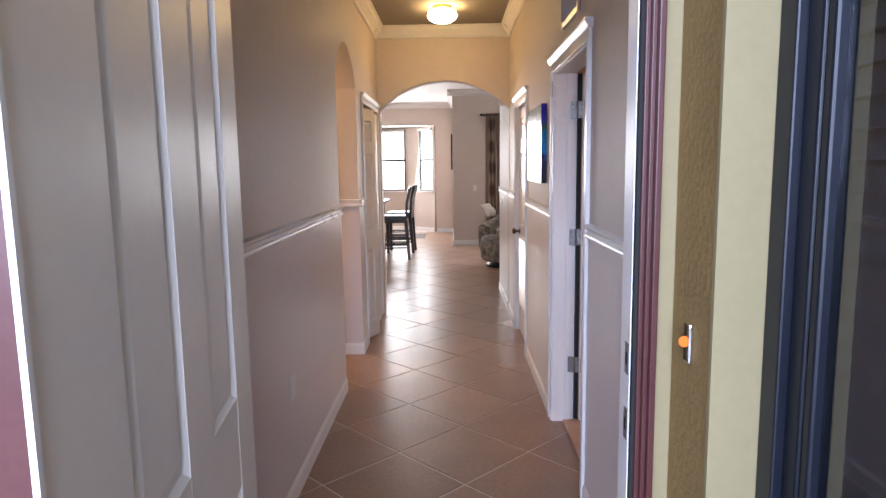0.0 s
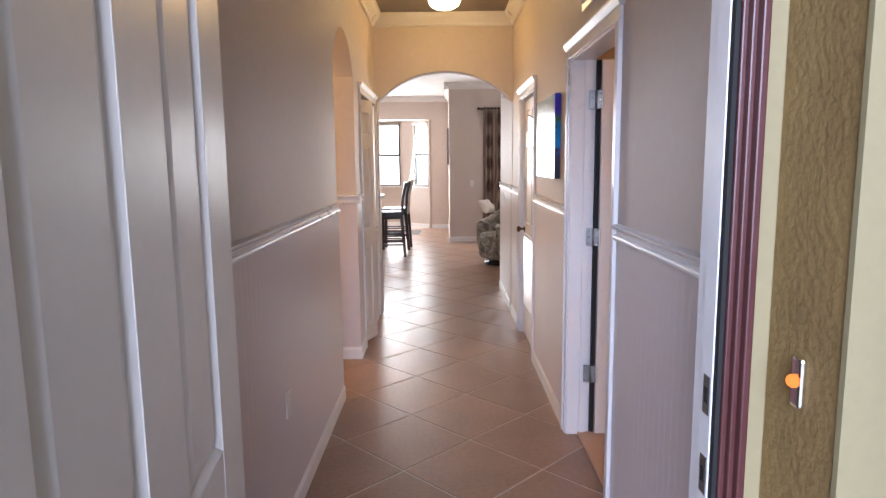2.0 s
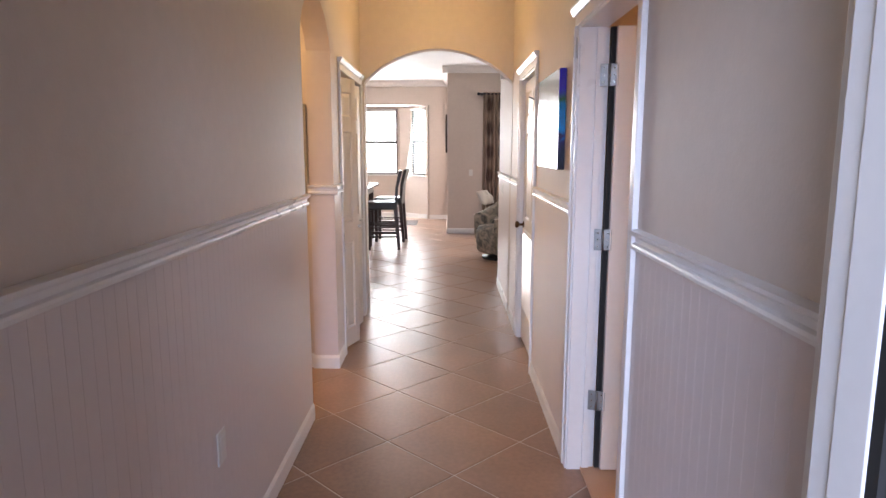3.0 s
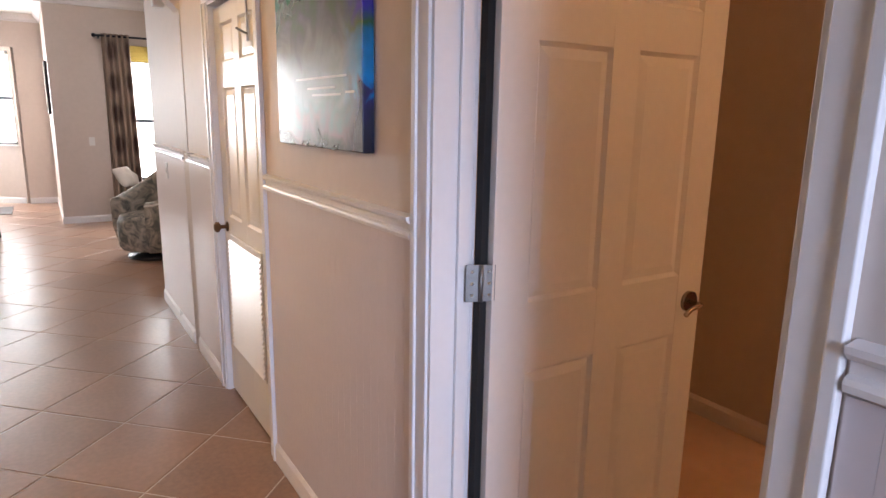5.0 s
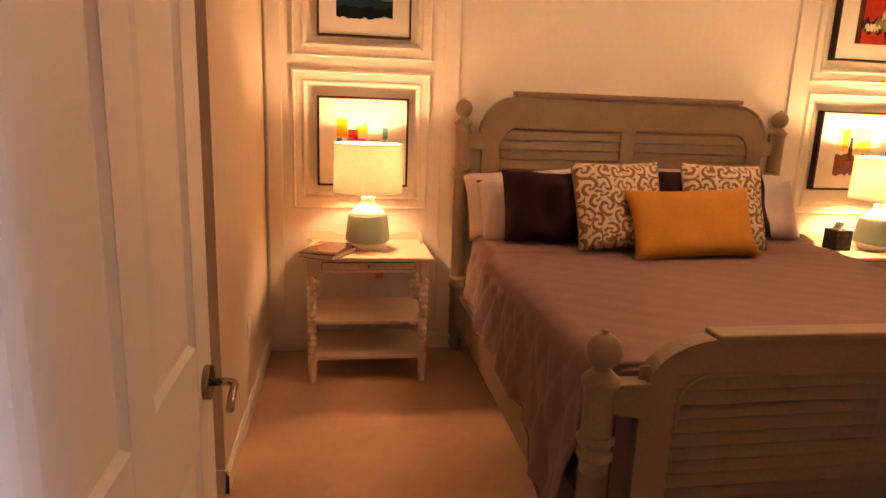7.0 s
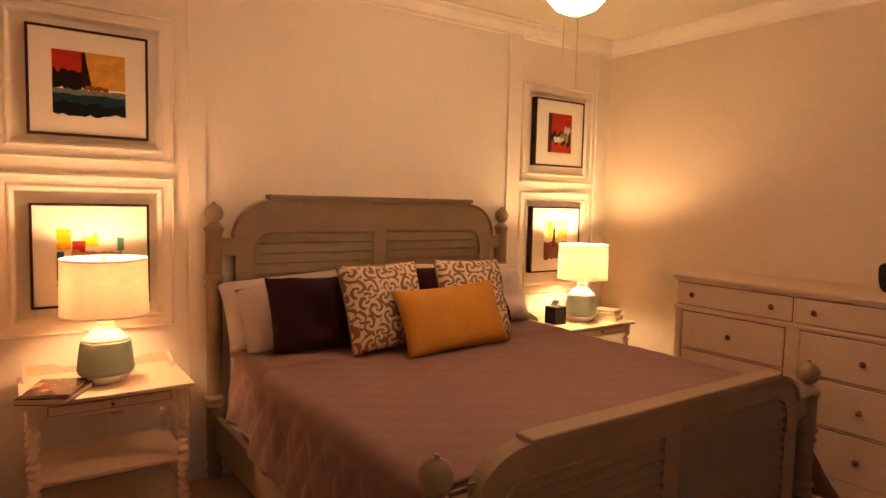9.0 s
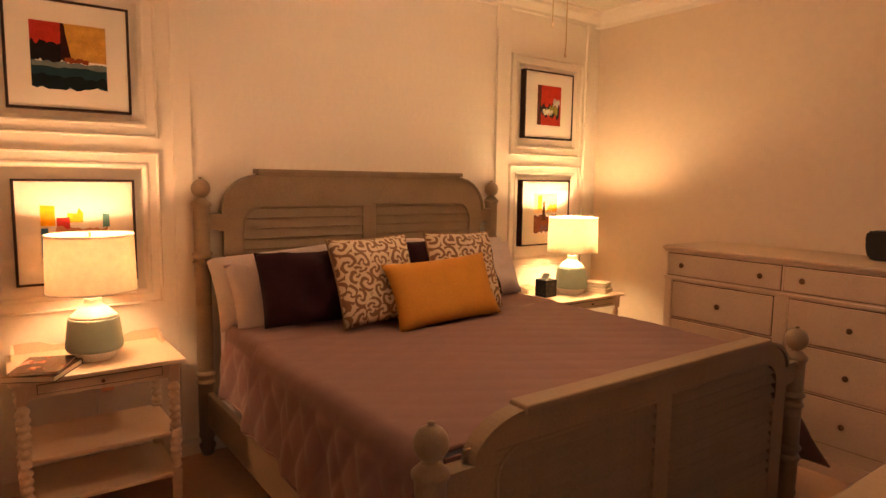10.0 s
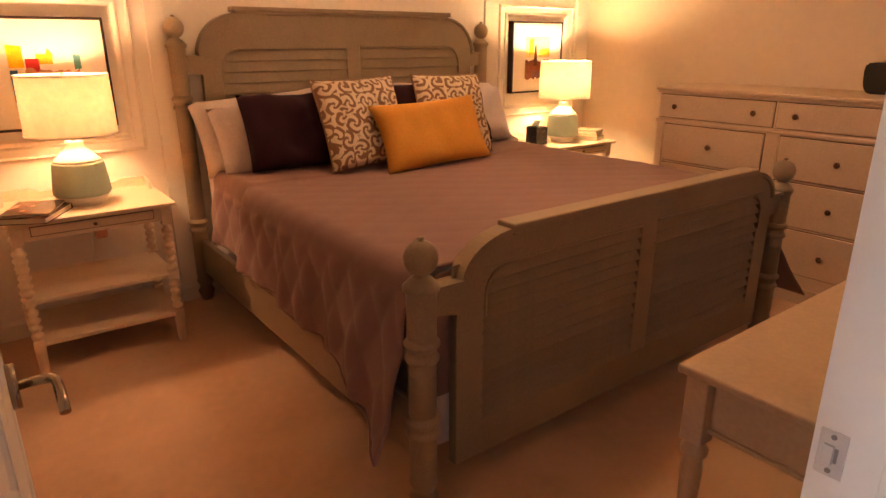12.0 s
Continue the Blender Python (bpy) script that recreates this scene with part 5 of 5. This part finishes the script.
bed_board("headboard", 4.185 - BX, 1.590, 0.722, 0.215, 0.215, 1.330, 1.260, 0.905, 0.33, 0.800, 1.385, 0.62, 0.115, 0.058, tilt=16)
bed_board("footboard", 2.012 - BX, 0.895, 0.707, 0.205, 0.125, 0.742, 0.665, 0.905, 0.125, 0.800, 0.775, 0.255, 0.090, 0.0430, tilt=33)
for s in (1, -1):
    p0, p1 = sorted((s * 0.990, s * 1.022))
    part("side_rail", boxed(2.06 - BX, 4.19 - BX, p0, p1, 0.17, 0.36, bev=0.005), TAUPE, bed)
solid("box_spring", boxed(2.07, 4.17, BY - 0.945, BY + 0.945, F + 0.17, 0.50, bev=0.02), SHEET, "cloth covered box spring inside the bed frame", "box spring", kind="")
solid("mattress", boxed(2.07, 4.17, BY - 0.955, BY + 0.955, 0.50, 0.775, bev=0.05), SHEET, "king mattress with a pale fitted sheet", "mattress", kind="")


def quilt(x0, x1, top, nx, ns):
    """A quilt draped over the bed: a sheet with diamond stitching that falls at both sides."""
    half, r = 0.945, 0.065
    verts, faces = [], []
    for i in range(nx + 1):
        x = x0 + (x1 - x0) * i / nx
        q = (x - x0) / (x1 - x0)
        drop = 0.36 + 0.13 * (1 - q) ** 1.3
        foot = max(0.0, 1 - (x - x0) / 0.40)
        drop += 0.10 * foot
        for j in range(ns + 1):
            s = -1 + 2 * j / ns
            run = half + r * math.pi / 2 + drop - r
            d = abs(s) * run
            sg = 1 if s >= 0 else -1
            if d <= half:
                y, z, ny, nz = d, 0.0, 0.0, 1.0
            elif d <= half + r * math.pi / 2:
                a = (d - half) / r
                y, z, ny, nz = half + r * math.sin(a), -r * (1 - math.cos(a)), math.sin(a), math.cos(a)
            else:
                k = d - half - r * math.pi / 2
                wave = (0.016 * math.sin(x * 13 + 1.3 * sg) + 0.010 * math.sin(x * 29 + 2 * sg)) * min(1, k / 0.3)
                y = half + r + 0.07 * k + 0.20 * k * foot + wave
                z, ny, nz = -r - k * 0.985, 1.0, 0.0
            c = 0.15
            u, w = (x + sg * d * 0.62) / c, (x - sg * d * 0.62) / c
            puff = (abs(math.sin(math.pi * u)) * abs(math.sin(math.pi * w))) ** 0.5
            puff = (0.0028 if d < half + 0.13 else 0.0155) * puff + 0.004 * math.sin(x * 5 + d * 7) * math.sin(d * 4 - x * 3)
            y, z = y + ny * puff, z + nz * puff
            xx = x
            if sg < 0 and d > half + r * math.pi / 2:
                k = d - half - r * math.pi / 2
                y += 0.16 * k * foot
                xx -= 0.42 * max(0.0, k - 0.20) * foot ** 2
            if x > 3.47:
                y -= 0.028 * min(1, (x - 3.47) / 0.02) * ny
                z += 0.006 * min(1, (x - 3.47) / 0.02) * nz
            verts.append((xx, BY + sg * y, top + z))
    for i in range(nx):
        for j in range(ns):
            a = i * (ns + 1) + j
            faces.append((a, a + ns + 1, a + ns + 2, a + 1))
    me = bpy.data.meshes.new("quilt")
    me.from_pydata(verts, [], faces)
    me.polygons.foreach_set("use_smooth", [True] * len(faces))
    me.materials.append(QUILTM)
    return me


qt = thing("quilt", "mauve diamond stitched quilt draped over the bed", "quilt")
qm = quilt(2.085, 3.97, 0.795, 130, 210)
qo = new("cover", qm)
qo.parent = qt
for j in (0, 210):
    hem = bmesh.new()
    edge = [qm.vertices[i * 211 + j].co for i in range(0, 131, 3)]
    sweep(hem, edge, 0.006, 6)
    part("hem_binding", hem, QUILTM, qt)
part("foot_drop", boxed(2.060, 2.068, BY - 0.95, BY + 0.95, 0.38, 0.785, bev=0.002), QUILTM, qt)
qs = qo.modifiers.new("thick", "SOLIDIFY")
qs.thickness = 0.010

# pillows, leaning on the headboard
PR = -90
tpillow("sleeping_pillow", "pale lilac sleeping pillow against the headboard", 0.92, 0.40, 0.24, SHEET, pose(4.03, 2.62, 0.975, -22, -4, PR), 11, concave=0.035, wrinkle=0.016)
tpillow("sleeping_pillow", "pale lilac sleeping pillow against the headboard", 0.92, 0.40, 0.24, SHEET, pose(4.04, 1.49, 0.985, -22, 2, PR), 12, concave=0.035, wrinkle=0.016)
tpillow("sleeping_pillow", "pale lilac sleeping pillow in a loose case", 0.86, 0.37, 0.22, SHEET, pose(3.89, 2.60, 0.960, -25, -3, PR), 13, concave=0.035, wrinkle=0.018)
tpillow("sleeping_pillow", "pale lilac sleeping pillow in a loose case", 0.86, 0.37, 0.22, SHEET, pose(3.89, 1.52, 0.965, -25, -1, PR), 14, concave=0.035, wrinkle=0.018)
tpillow("shams_pillow", "dark plum satin pillow", 0.66, 0.39, 0.22, PLUM, pose(3.73, 2.61, 0.995, -24, 1, PR), 15, concave=0.035, wrinkle=0.018)
tpillow("shams_pillow", "dark plum satin pillow", 0.66, 0.39, 0.22, PLUM, pose(3.75, 1.72, 1.018, -24, -1, PR), 16, concave=0.035, wrinkle=0.018)
tpillow("damask_pillow", "cream and brown damask pillow with corded edge", 0.50, 0.47, 0.17, DAMASK, pose(3.585, 2.355, 1.030, -22, -1, PR + 4), 17, piping=CORD)
tpillow("damask_pillow", "cream and brown damask pillow with corded edge", 0.46, 0.47, 0.17, DAMASK, pose(3.610, 1.750, 1.030, -22, 1, PR - 3), 18, piping=CORD)
tpillow("lumbar_pillow", "mustard yellow velvet lumbar pillow", 0.70, 0.37, 0.16, MUSTARD, pose(3.425, 2.025, 0.966, -26, -2, PR + 2), 19, concave=0.075, wrinkle=0.004)


# ---- nightstands and what stands on them ----
def nightstand(m):
    """x: depth from the wall (front at -x), y across."""
    o = thing("nightstand", "cream nightstand with bobbin legs and two shelves", "nightstand", at=m, group="nightstands")
    W, D = 0.68, 0.50
    top = boxed(0, D, -W / 2, W / 2, 0.688, 0.706, bev=0.004)
    part("tabletop", top, CREAMW, o)
    g = bmesh.new()
    prism(g, [(-W / 2 + 0.02, 0.706), (-W / 2 + 0.02, 0.755), (-0.20, 0.755), (-0.15, 0.735), (0.15, 0.735), (0.20, 0.755), (W / 2 - 0.02, 0.755), (W / 2 - 0.02, 0.706)], "x", D - 0.022, D - 0.008)
    for s in (1, -1):
        a, b = sorted((s * (W / 2 - 0.02), s * (W / 2 - 0.034)))
        prism(g, [(D - 0.14, 0.706), (D - 0.13, 0.735), (D - 0.05, 0.755), (D - 0.008, 0.755), (D - 0.008, 0.706)], "y", a, b)
    part("gallery", g, CREAMW, o)
    part("apron", boxed(0.035, D - 0.03, -W / 2 + 0.05, W / 2 - 0.05, 0.618, 0.688, bev=0.002), CREAMW, o)
    dr = part("drawer_front", boxed(0.028, 0.036, -W / 2 + 0.10, W / 2 - 0.10, 0.638, 0.674, bev=0.003), CREAMW, o)
    # dark sheet round the drawer front, coloured as the gap's shade
    part("drawer_gap_shade", boxed(0.0335, 0.0352, -W / 2 + 0.0965, W / 2 - 0.0965, 0.6345, 0.6775), GAPM, dr)
    part("knob", lathe(bmesh.new(), [(0.004, 0), (0.004, 0.008), (0.009, 0.013), (0.006, 0.019), (0.0, 0.020)], seg=12), KNOBM, dr, at=pose(0.028, 0, 0.656, 0, -90, 0))
    prof = [(0.014, 0.0), (0.020, 0.03), (0.022, 0.10), (0.024, 0.13)]
    for z0, n in ((0.19, 4), (0.386, 6)):
        for k in range(n):
            zc = z0 + k * 0.036
            prof += [(0.013, zc - 0.018), (0.023, zc - 0.009), (0.026, zc), (0.023, zc + 0.009)]
        prof += [(0.014, z0 + n * 0.036 - 0.018)]
    for y in (-W / 2 + 0.045, W / 2 - 0.045):
        for x in (0.05, D - 0.05):
            lg = part("leg", lathe(bmesh.new(), prof + [(0.016, 0.61)], seg=14), CREAMW, o, at=pose(x, y, 0))
            for z0, z1 in ((0.118, 0.172), (0.328, 0.366), (0.598, 0.688)):
                part("block", boxed(-0.022, 0.022, -0.022, 0.022, z0, z1, bev=0.003), CREAMW, lg)
    for z in (0.155, 0.355):
        part("shelf", boxed(0.035, D - 0.035, -W / 2 + 0.035, W / 2 - 0.035, z - 0.018, z, bev=0.003), CREAMW, o)
    return o


n1 = nightstand(pose(3.700, 3.640, F))
copy_thing(n1, pose(3.700, 0.470, F))


def table_lamp(m):
    o = thing("table_lamp", "lit sage ribbed ceramic lamp with a linen drum shade", "lamp", at=m, group="bedside lamps")
    part("foot", lathe(bmesh.new(), [(0.0, 0.0), (0.075, 0.0), (0.082, 0.006), (0.112, 0.045)], seg=40), CERAMICW, o, "unglazed pale base")
    part("body", lathe(bmesh.new(), [(0.112, 0.045), (0.118, 0.060), (0.114, 0.10), (0.104, 0.185), (0.100, 0.195)], seg=84, flute=0.020), CERAMIC, o, "ribbed sage glaze")
    part("shoulder", lathe(bmesh.new(), [(0.100, 0.195), (0.092, 0.205), (0.058, 0.240), (0.040, 0.252), (0.036, 0.270), (0.036, 0.285), (0.026, 0.288), (0.0, 0.288)], seg=40), CERAMICW, o, "cream shoulder and neck")
    part("stem", lathe(bmesh.new(), [(0.012, 0.288), (0.012, 0.31), (0.007, 0.315), (0.007, 0.36), (0.012, 0.362), (0.012, 0.385), (0.0, 0.386)], seg=14), BRASS, o)
    sh = bmesh.new()
    lathe(sh, [(0.185, 0.318), (0.180, 0.570)], seg=48, cap=False)
    s = part("shade", sh, SHADE, o, "glowing linen drum shade")
    for z, r in ((0.318, 0.185), (0.570, 0.180)):
        part("trim_ring", lathe(bmesh.new(), [(r - 0.002, z - 0.004), (r + 0.002, z - 0.004), (r + 0.002, z + 0.004), (r - 0.002, z + 0.004), (r - 0.002, z - 0.004)], seg=48, cap=False), MATBOARD, s)
    hp = bmesh.new()
    for a in (0, 120, 240):
        tube(hp, (0, 0, 0.545), (0.179 * math.cos(radians(a)), 0.179 * math.sin(radians(a)), 0.560), 0.002, 6)
    tube(hp, (0, 0, 0.53), (0, 0, 0.58), 0.005, 8)
    part("harp", hp, BRASS, s)
    return o


l1 = table_lamp(pose(3.935, 3.640, F + 0.706))
copy_thing(l1, pose(3.935, 0.470, F + 0.706))


def book(m, w, h, t, cover, label):
    o = thing("book", label, "book", at=m, group="books on the nightstands")
    part("page_block", boxed(-w / 2 + 0.004, w / 2 - 0.004, -h / 2 + 0.002, h / 2 - 0.004, 0.003, t - 0.003), PAPER, o)
    c = boxed(-w / 2, w / 2, -h / 2, h / 2, 0, 0.003, bev=0.001)
    box(c, -w / 2, w / 2, -h / 2, h / 2, t - 0.003, t, bev=0.001)
    box(c, -w / 2, w / 2, -h / 2 - 0.001, -h / 2 + 0.002, 0, t)
    part("cover", c, cover, o)
    return o


DCOV = mat("dark_photo_cover", (0.05, 0.022, 0.015), 0.25, var=0.5, scale=18, bump=0, stain=(0.35, 0.12, 0.05))
TCOV = mat("tan_cover", (0.42, 0.28, 0.17), 0.4, var=0.2, scale=14, bump=0)
RCOV = mat("brown_cover", (0.36, 0.24, 0.15), 0.4, var=0.3, scale=14, bump=0)
book(pose(3.795, 3.850, F + 0.706, 0, 0, 62), 0.20, 0.265, 0.026, DCOV, "dark glossy covered book on the nightstand")
book(pose(3.795, 3.850, F + 0.732, 0, 0, 70), 0.185, 0.25, 0.014, DCOV, "thin glossy book on top of another")
book(pose(3.870, 0.245, F + 0.706, 0, 0, 20), 0.19, 0.15, 0.030, TCOV, "tan covered book on the nightstand")
book(pose(3.875, 0.250, F + 0.736, 0, 0, 26), 0.18, 0.14, 0.026, PAPER, "cream covered book in a stack")
book(pose(3.872, 0.245, F + 0.762, 0, 0, 18), 0.17, 0.13, 0.020, RCOV, "pale brown covered book on a stack")
ts = thing("tissue_box", "dark patterned tissue box with a tissue", "tissue box", at=pose(3.945, 0.725, F + 0.706))
part("box", boxed(-0.055, 0.055, -0.055, 0.055, 0, 0.125, bev=0.003), two_tone("dark_dotted_card", (0.012, 0.010, 0.012), (0.10, 0.08, 0.08), "leaf", 30, cut=0.62), ts)
tz = bmesh.new()
tv = [[tz.verts.new((0.035 * (i - 2) / 2 + 0.006 * math.sin(3 * j), 0.020 * math.sin(i * 1.7 + j), 0.12 + 0.055 * j / 3 * (1 - 0.2 * abs(i - 2)))) for i in range(5)] for j in range(4)]
for j in range(3):
    for i in range(4):
        tz.faces.new((tv[j][i], tv[j][i + 1], tv[j + 1][i + 1], tv[j + 1][i])).smooth = True
part("tissue", tz, WHITEP, ts)
pg = thing("plug_in_freshener", "pink plug-in air freshener with a hanging cord", "air freshener", at=pose(EX - 0.008, 3.56, 0.50))
part("body", boxed(-0.045, 0, -0.030, 0.030, -0.035, 0.045, bev=0.012), PINKP, pg)
part("cord", tube(bmesh.new(), (-0.01, 0.05, -0.35), (-0.01, 0.04, 0.18), 0.003, 6), WHITEP, pg)

# ---- dresser ----
dz = thing("dresser", "beige double dresser with bronze knobs", "dresser", at=pose(2.398, SY, F))
W2, DD = 0.742, 0.575
part("body", boxed(-W2, W2, 0.014, DD - 0.012, 0.09, 1.105, bev=0.003), DRESSM, dz)
tp = boxed(-W2 - 0.022, W2 + 0.022, 0.014, DD + 0.015, 1.121, 1.143, bev=0.007)
box(tp, -W2 - 0.010, W2 + 0.010, 0.014, DD + 0.003, 1.105, 1.122, bev=0.004)
part("top", tp, DRESSM, dz)
bz = boxed(-W2 - 0.008, W2 + 0.008, 0.014, DD - 0.004, 0.0, 0.095, bev=0.004)
part("plinth", bz, DRESSM, dz)
wb = boxed(-W2 - 0.010, W2 + 0.010, DD - 0.03, DD + 0.004, 0.925, 0.945, bev=0.005)
part("waist_moulding", wb, DRESSM, dz)
part("post", boxed(-W2, -W2 + 0.05, DD - 0.014, DD - 0.002, 0.095, 0.925, bev=0.003), DRESSM, dz)
part("post", boxed(W2 - 0.05, W2, DD - 0.014, DD - 0.002, 0.095, 0.925, bev=0.003), DRESSM, dz)
part("post", boxed(-0.035, 0.035, DD - 0.014, DD - 0.002, 0.095, 0.925, bev=0.003), DRESSM, dz)
kp = [(0.006, 0), (0.006, 0.010), (0.014, 0.016), (0.017, 0.023), (0.013, 0.030), (0.0, 0.033)]


def drawer(x0, x1, z0, z1, knobs):
    d = part("drawer", boxed(x0, x1, DD - 0.012, DD - 0.001, z0, z1, bev=0.004), DRESSM, dz)
    # shadow line round the drawer, put in as a dark sheet
    part("shadow_gap", boxed(x0 - 0.004, x1 + 0.004, DD - 0.0125, DD - 0.0105, z0 - 0.004, z1 + 0.004), GAPM, d)
    for k in knobs:
        part("knob", lathe(bmesh.new(), kp, seg=16), KNOBM, d, "aged bronze knob", at=pose(k, DD - 0.001, (z0 + z1) / 2, -90, 0, 0))


for s in (1, -1):
    a, b = sorted((s * 0.010, s * 0.725))
    drawer(a, b, 0.958, 1.094, (s * 0.115, s * 0.615))
    a, b = sorted((s * 0.045, s * 0.682))
    for z0, z1 in ((0.690, 0.915), (0.432, 0.672), (0.170, 0.414)):
        drawer(a, b, z0, z1, (s * 0.362,))
cb = thing("bluetooth_speaker", "black rounded speaker standing on the dresser", "speaker", at=pose(2.02, 0.10, F + 1.143))
sb = bmesh.new()
prism(sb, [(-0.08, 0.012), (-0.095, 0.05), (-0.10, 0.13), (-0.09, 0.155), (-0.07, 0.16), (0.07, 0.16), (0.09, 0.155), (0.10, 0.13), (0.095, 0.05), (0.08, 0.012), (0.06, 0.0), (-0.06, 0.0)], "y", -0.055, 0.055)
bmesh.ops.bevel(sb, geom=sb.edges[:], offset=0.008, segments=2, affect="EDGES")
part("body", sb, BLACKP, cb)

# ---- desk by the door ----
dk = thing("writing_desk", "beige writing desk with tapered turned legs", "desk", at=pose(1.16, 2.29, F))
part("desktop", boxed(-0.236, 0.242, -0.50, 0.504, 0.678, 0.701, bev=0.006), DESKM, dk)
part("apron", boxed(-0.20, 0.195, -0.445, 0.450, 0.535, 0.678), DESKM, dk)
for y0, y1 in ((0.455, 0.462),):
    part("end_panel", boxed(-0.17, 0.165, y0 - 0.004, y1 - 0.004, 0.545, 0.672, bev=0.003), DESKM, dk)
part("apron_bead", boxed(-0.21, 0.207, -0.455, 0.458, 0.528, 0.540, bev=0.004), DESKM, dk)
for sx in (-0.20, 0.20):
    for sy in (-0.455, 0.455):
        lg = part("leg", lathe(bmesh.new(), [(0.013, 0.0), (0.017, 0.02), (0.015, 0.05), (0.026, 0.42), (0.022, 0.45), (0.032, 0.462), (0.033, 0.475), (0.024, 0.485), (0.024, 0.50)], seg=16), DESKM, dk, at=pose(sx, sy, 0))
        part("block", boxed(-0.028, 0.028, -0.028, 0.028, 0.498, 0.678, bev=0.004), DESKM, lg)
sc_ = thing("storage_bin", "small white bin with a black rim below the desk", "bin", at=pose(1.10, 2.62, F))
part("body", lathe(bmesh.new(), [(0.0, 0.0), (0.10, 0.0), (0.125, 0.22), (0.120, 0.22), (0.095, 0.01), (0.0, 0.01)], seg=24), WHITEP, sc_)
part("rim", lathe(bmesh.new(), [(0.120, 0.215), (0.130, 0.215), (0.130, 0.235), (0.120, 0.235), (0.120, 0.215)], seg=24, cap=False), BLACKP, sc_)

# ---- ceiling fan ----
fn = thing("ceiling_fan", "cream ceiling fan with a glowing glass bowl and pull chains", "ceiling fan", at=pose(2.58, 2.05, BZ))
part("canopy", lathe(bmesh.new(), [(0.0, 0.0), (0.075, 0.0), (0.07, -0.03), (0.03, -0.06), (0.0, -0.06)], seg=24), CREAMW, fn)
part("rod", tube(bmesh.new(), (0, 0, -0.05), (0, 0, -0.20), 0.012), CREAMW, fn)
part("motor", lathe(bmesh.new(), [(0.0, -0.18), (0.10, -0.18), (0.125, -0.21), (0.125, -0.28), (0.09, -0.32), (0.07, -0.34), (0.0, -0.34)], seg=28), CREAMW, fn)
for k in range(5):
    m = pose(0, 0, -0.29, 0, 0, 20 + 72 * k)
    bl = part("blade", boxed(0.19, 0.66, -0.065, 0.065, -0.004, 0.004, bev=0.003), CREAMW, fn, at=m @ pose(0, 0, 0, 11, 0, 0))
    part("blade_iron", boxed(0.10, 0.24, -0.018, 0.018, -0.012, -0.004, bev=0.003), KNOBM, bl)
part("bowl", lathe(bmesh.new(), [(0.095, -0.36), (0.128, -0.375), (0.140, -0.41), (0.125, -0.46), (0.085, -0.505), (0.04, -0.525), (0.0, -0.53)], seg=32), glow("fan_lamp_glass", (1.0, 0.575, 0.30), 54), fn, "glowing frosted glass bowl")
part("collar", lathe(bmesh.new(), [(0.07, -0.34), (0.10, -0.345), (0.10, -0.36), (0.0, -0.36)], seg=28), CREAMW, fn)
part("finial", lathe(bmesh.new(), [(0.0, -0.528), (0.014, -0.530), (0.012, -0.545), (0.0, -0.550)], seg=14), CREAMW, fn)
for dx, dy, z in ((0.02, 0.05, -0.70), (-0.03, 0.02, -0.82)):
    ch = part("pull_chain", tube(bmesh.new(), (dx, dy, -0.36), (dx, dy, z), 0.002, 6), BRASS, fn, "thin metal pull chain")
    part("fob", lathe(bmesh.new(), [(0.0, 0.0), (0.005, -0.004), (0.006, -0.02), (0.0, -0.026)], seg=10), CREAMW, ch, at=pose(dx, dy, z))

# ---- floor tiles ----
side, half = 0.4879, 0.4879 / 2 - 0.0030
tb_ = bmesh.new()
vb = [tb_.verts.new((p * half, q * half, -0.006)) for p, q in ((-1, -1), (1, -1), (1, 1), (-1, 1))]
vm = [tb_.verts.new((p * half, q * half, -0.0022)) for p, q in ((-1, -1), (1, -1), (1, 1), (-1, 1))]
vt_ = [tb_.verts.new((p * (half - 0.004), q * (half - 0.004), 0.0)) for p, q in ((-1, -1), (1, -1), (1, 1), (-1, 1))]
tb_.faces.new(vt_)
for k in range(4):
    for p, q in ((vb, vm), (vm, vt_)):
        tb_.faces.new((p[k], p[(k + 1) % 4], q[(k + 1) % 4], q[k]))
tmesh = mesh_of("tile", tb_, TILE)
step = side / math.sqrt(2)
AREAS = [(-0.95, 1.15, 1.70, 7.1), (-2.4, -0.9, 4.3, 5.6), (-1.9, 1.9, 7.1, 15.2)]
for i in range(-12, 12):
    for j in range(-12, 40):
        if (i + j) % 2 == 0:
            continue
        x, y = -0.115 + i * step, 3.68 + j * step
        if any(a - 0.2 < x < b and c - 0.2 < y < d for a, b, c, d in AREAS):
            o = new("tile", tmesh)
            o.parent = floor
            o.matrix_basis = pose(x, y, random.uniform(-0.0006, 0.0006), 0, 0, 45 + 90 * random.randrange(4))
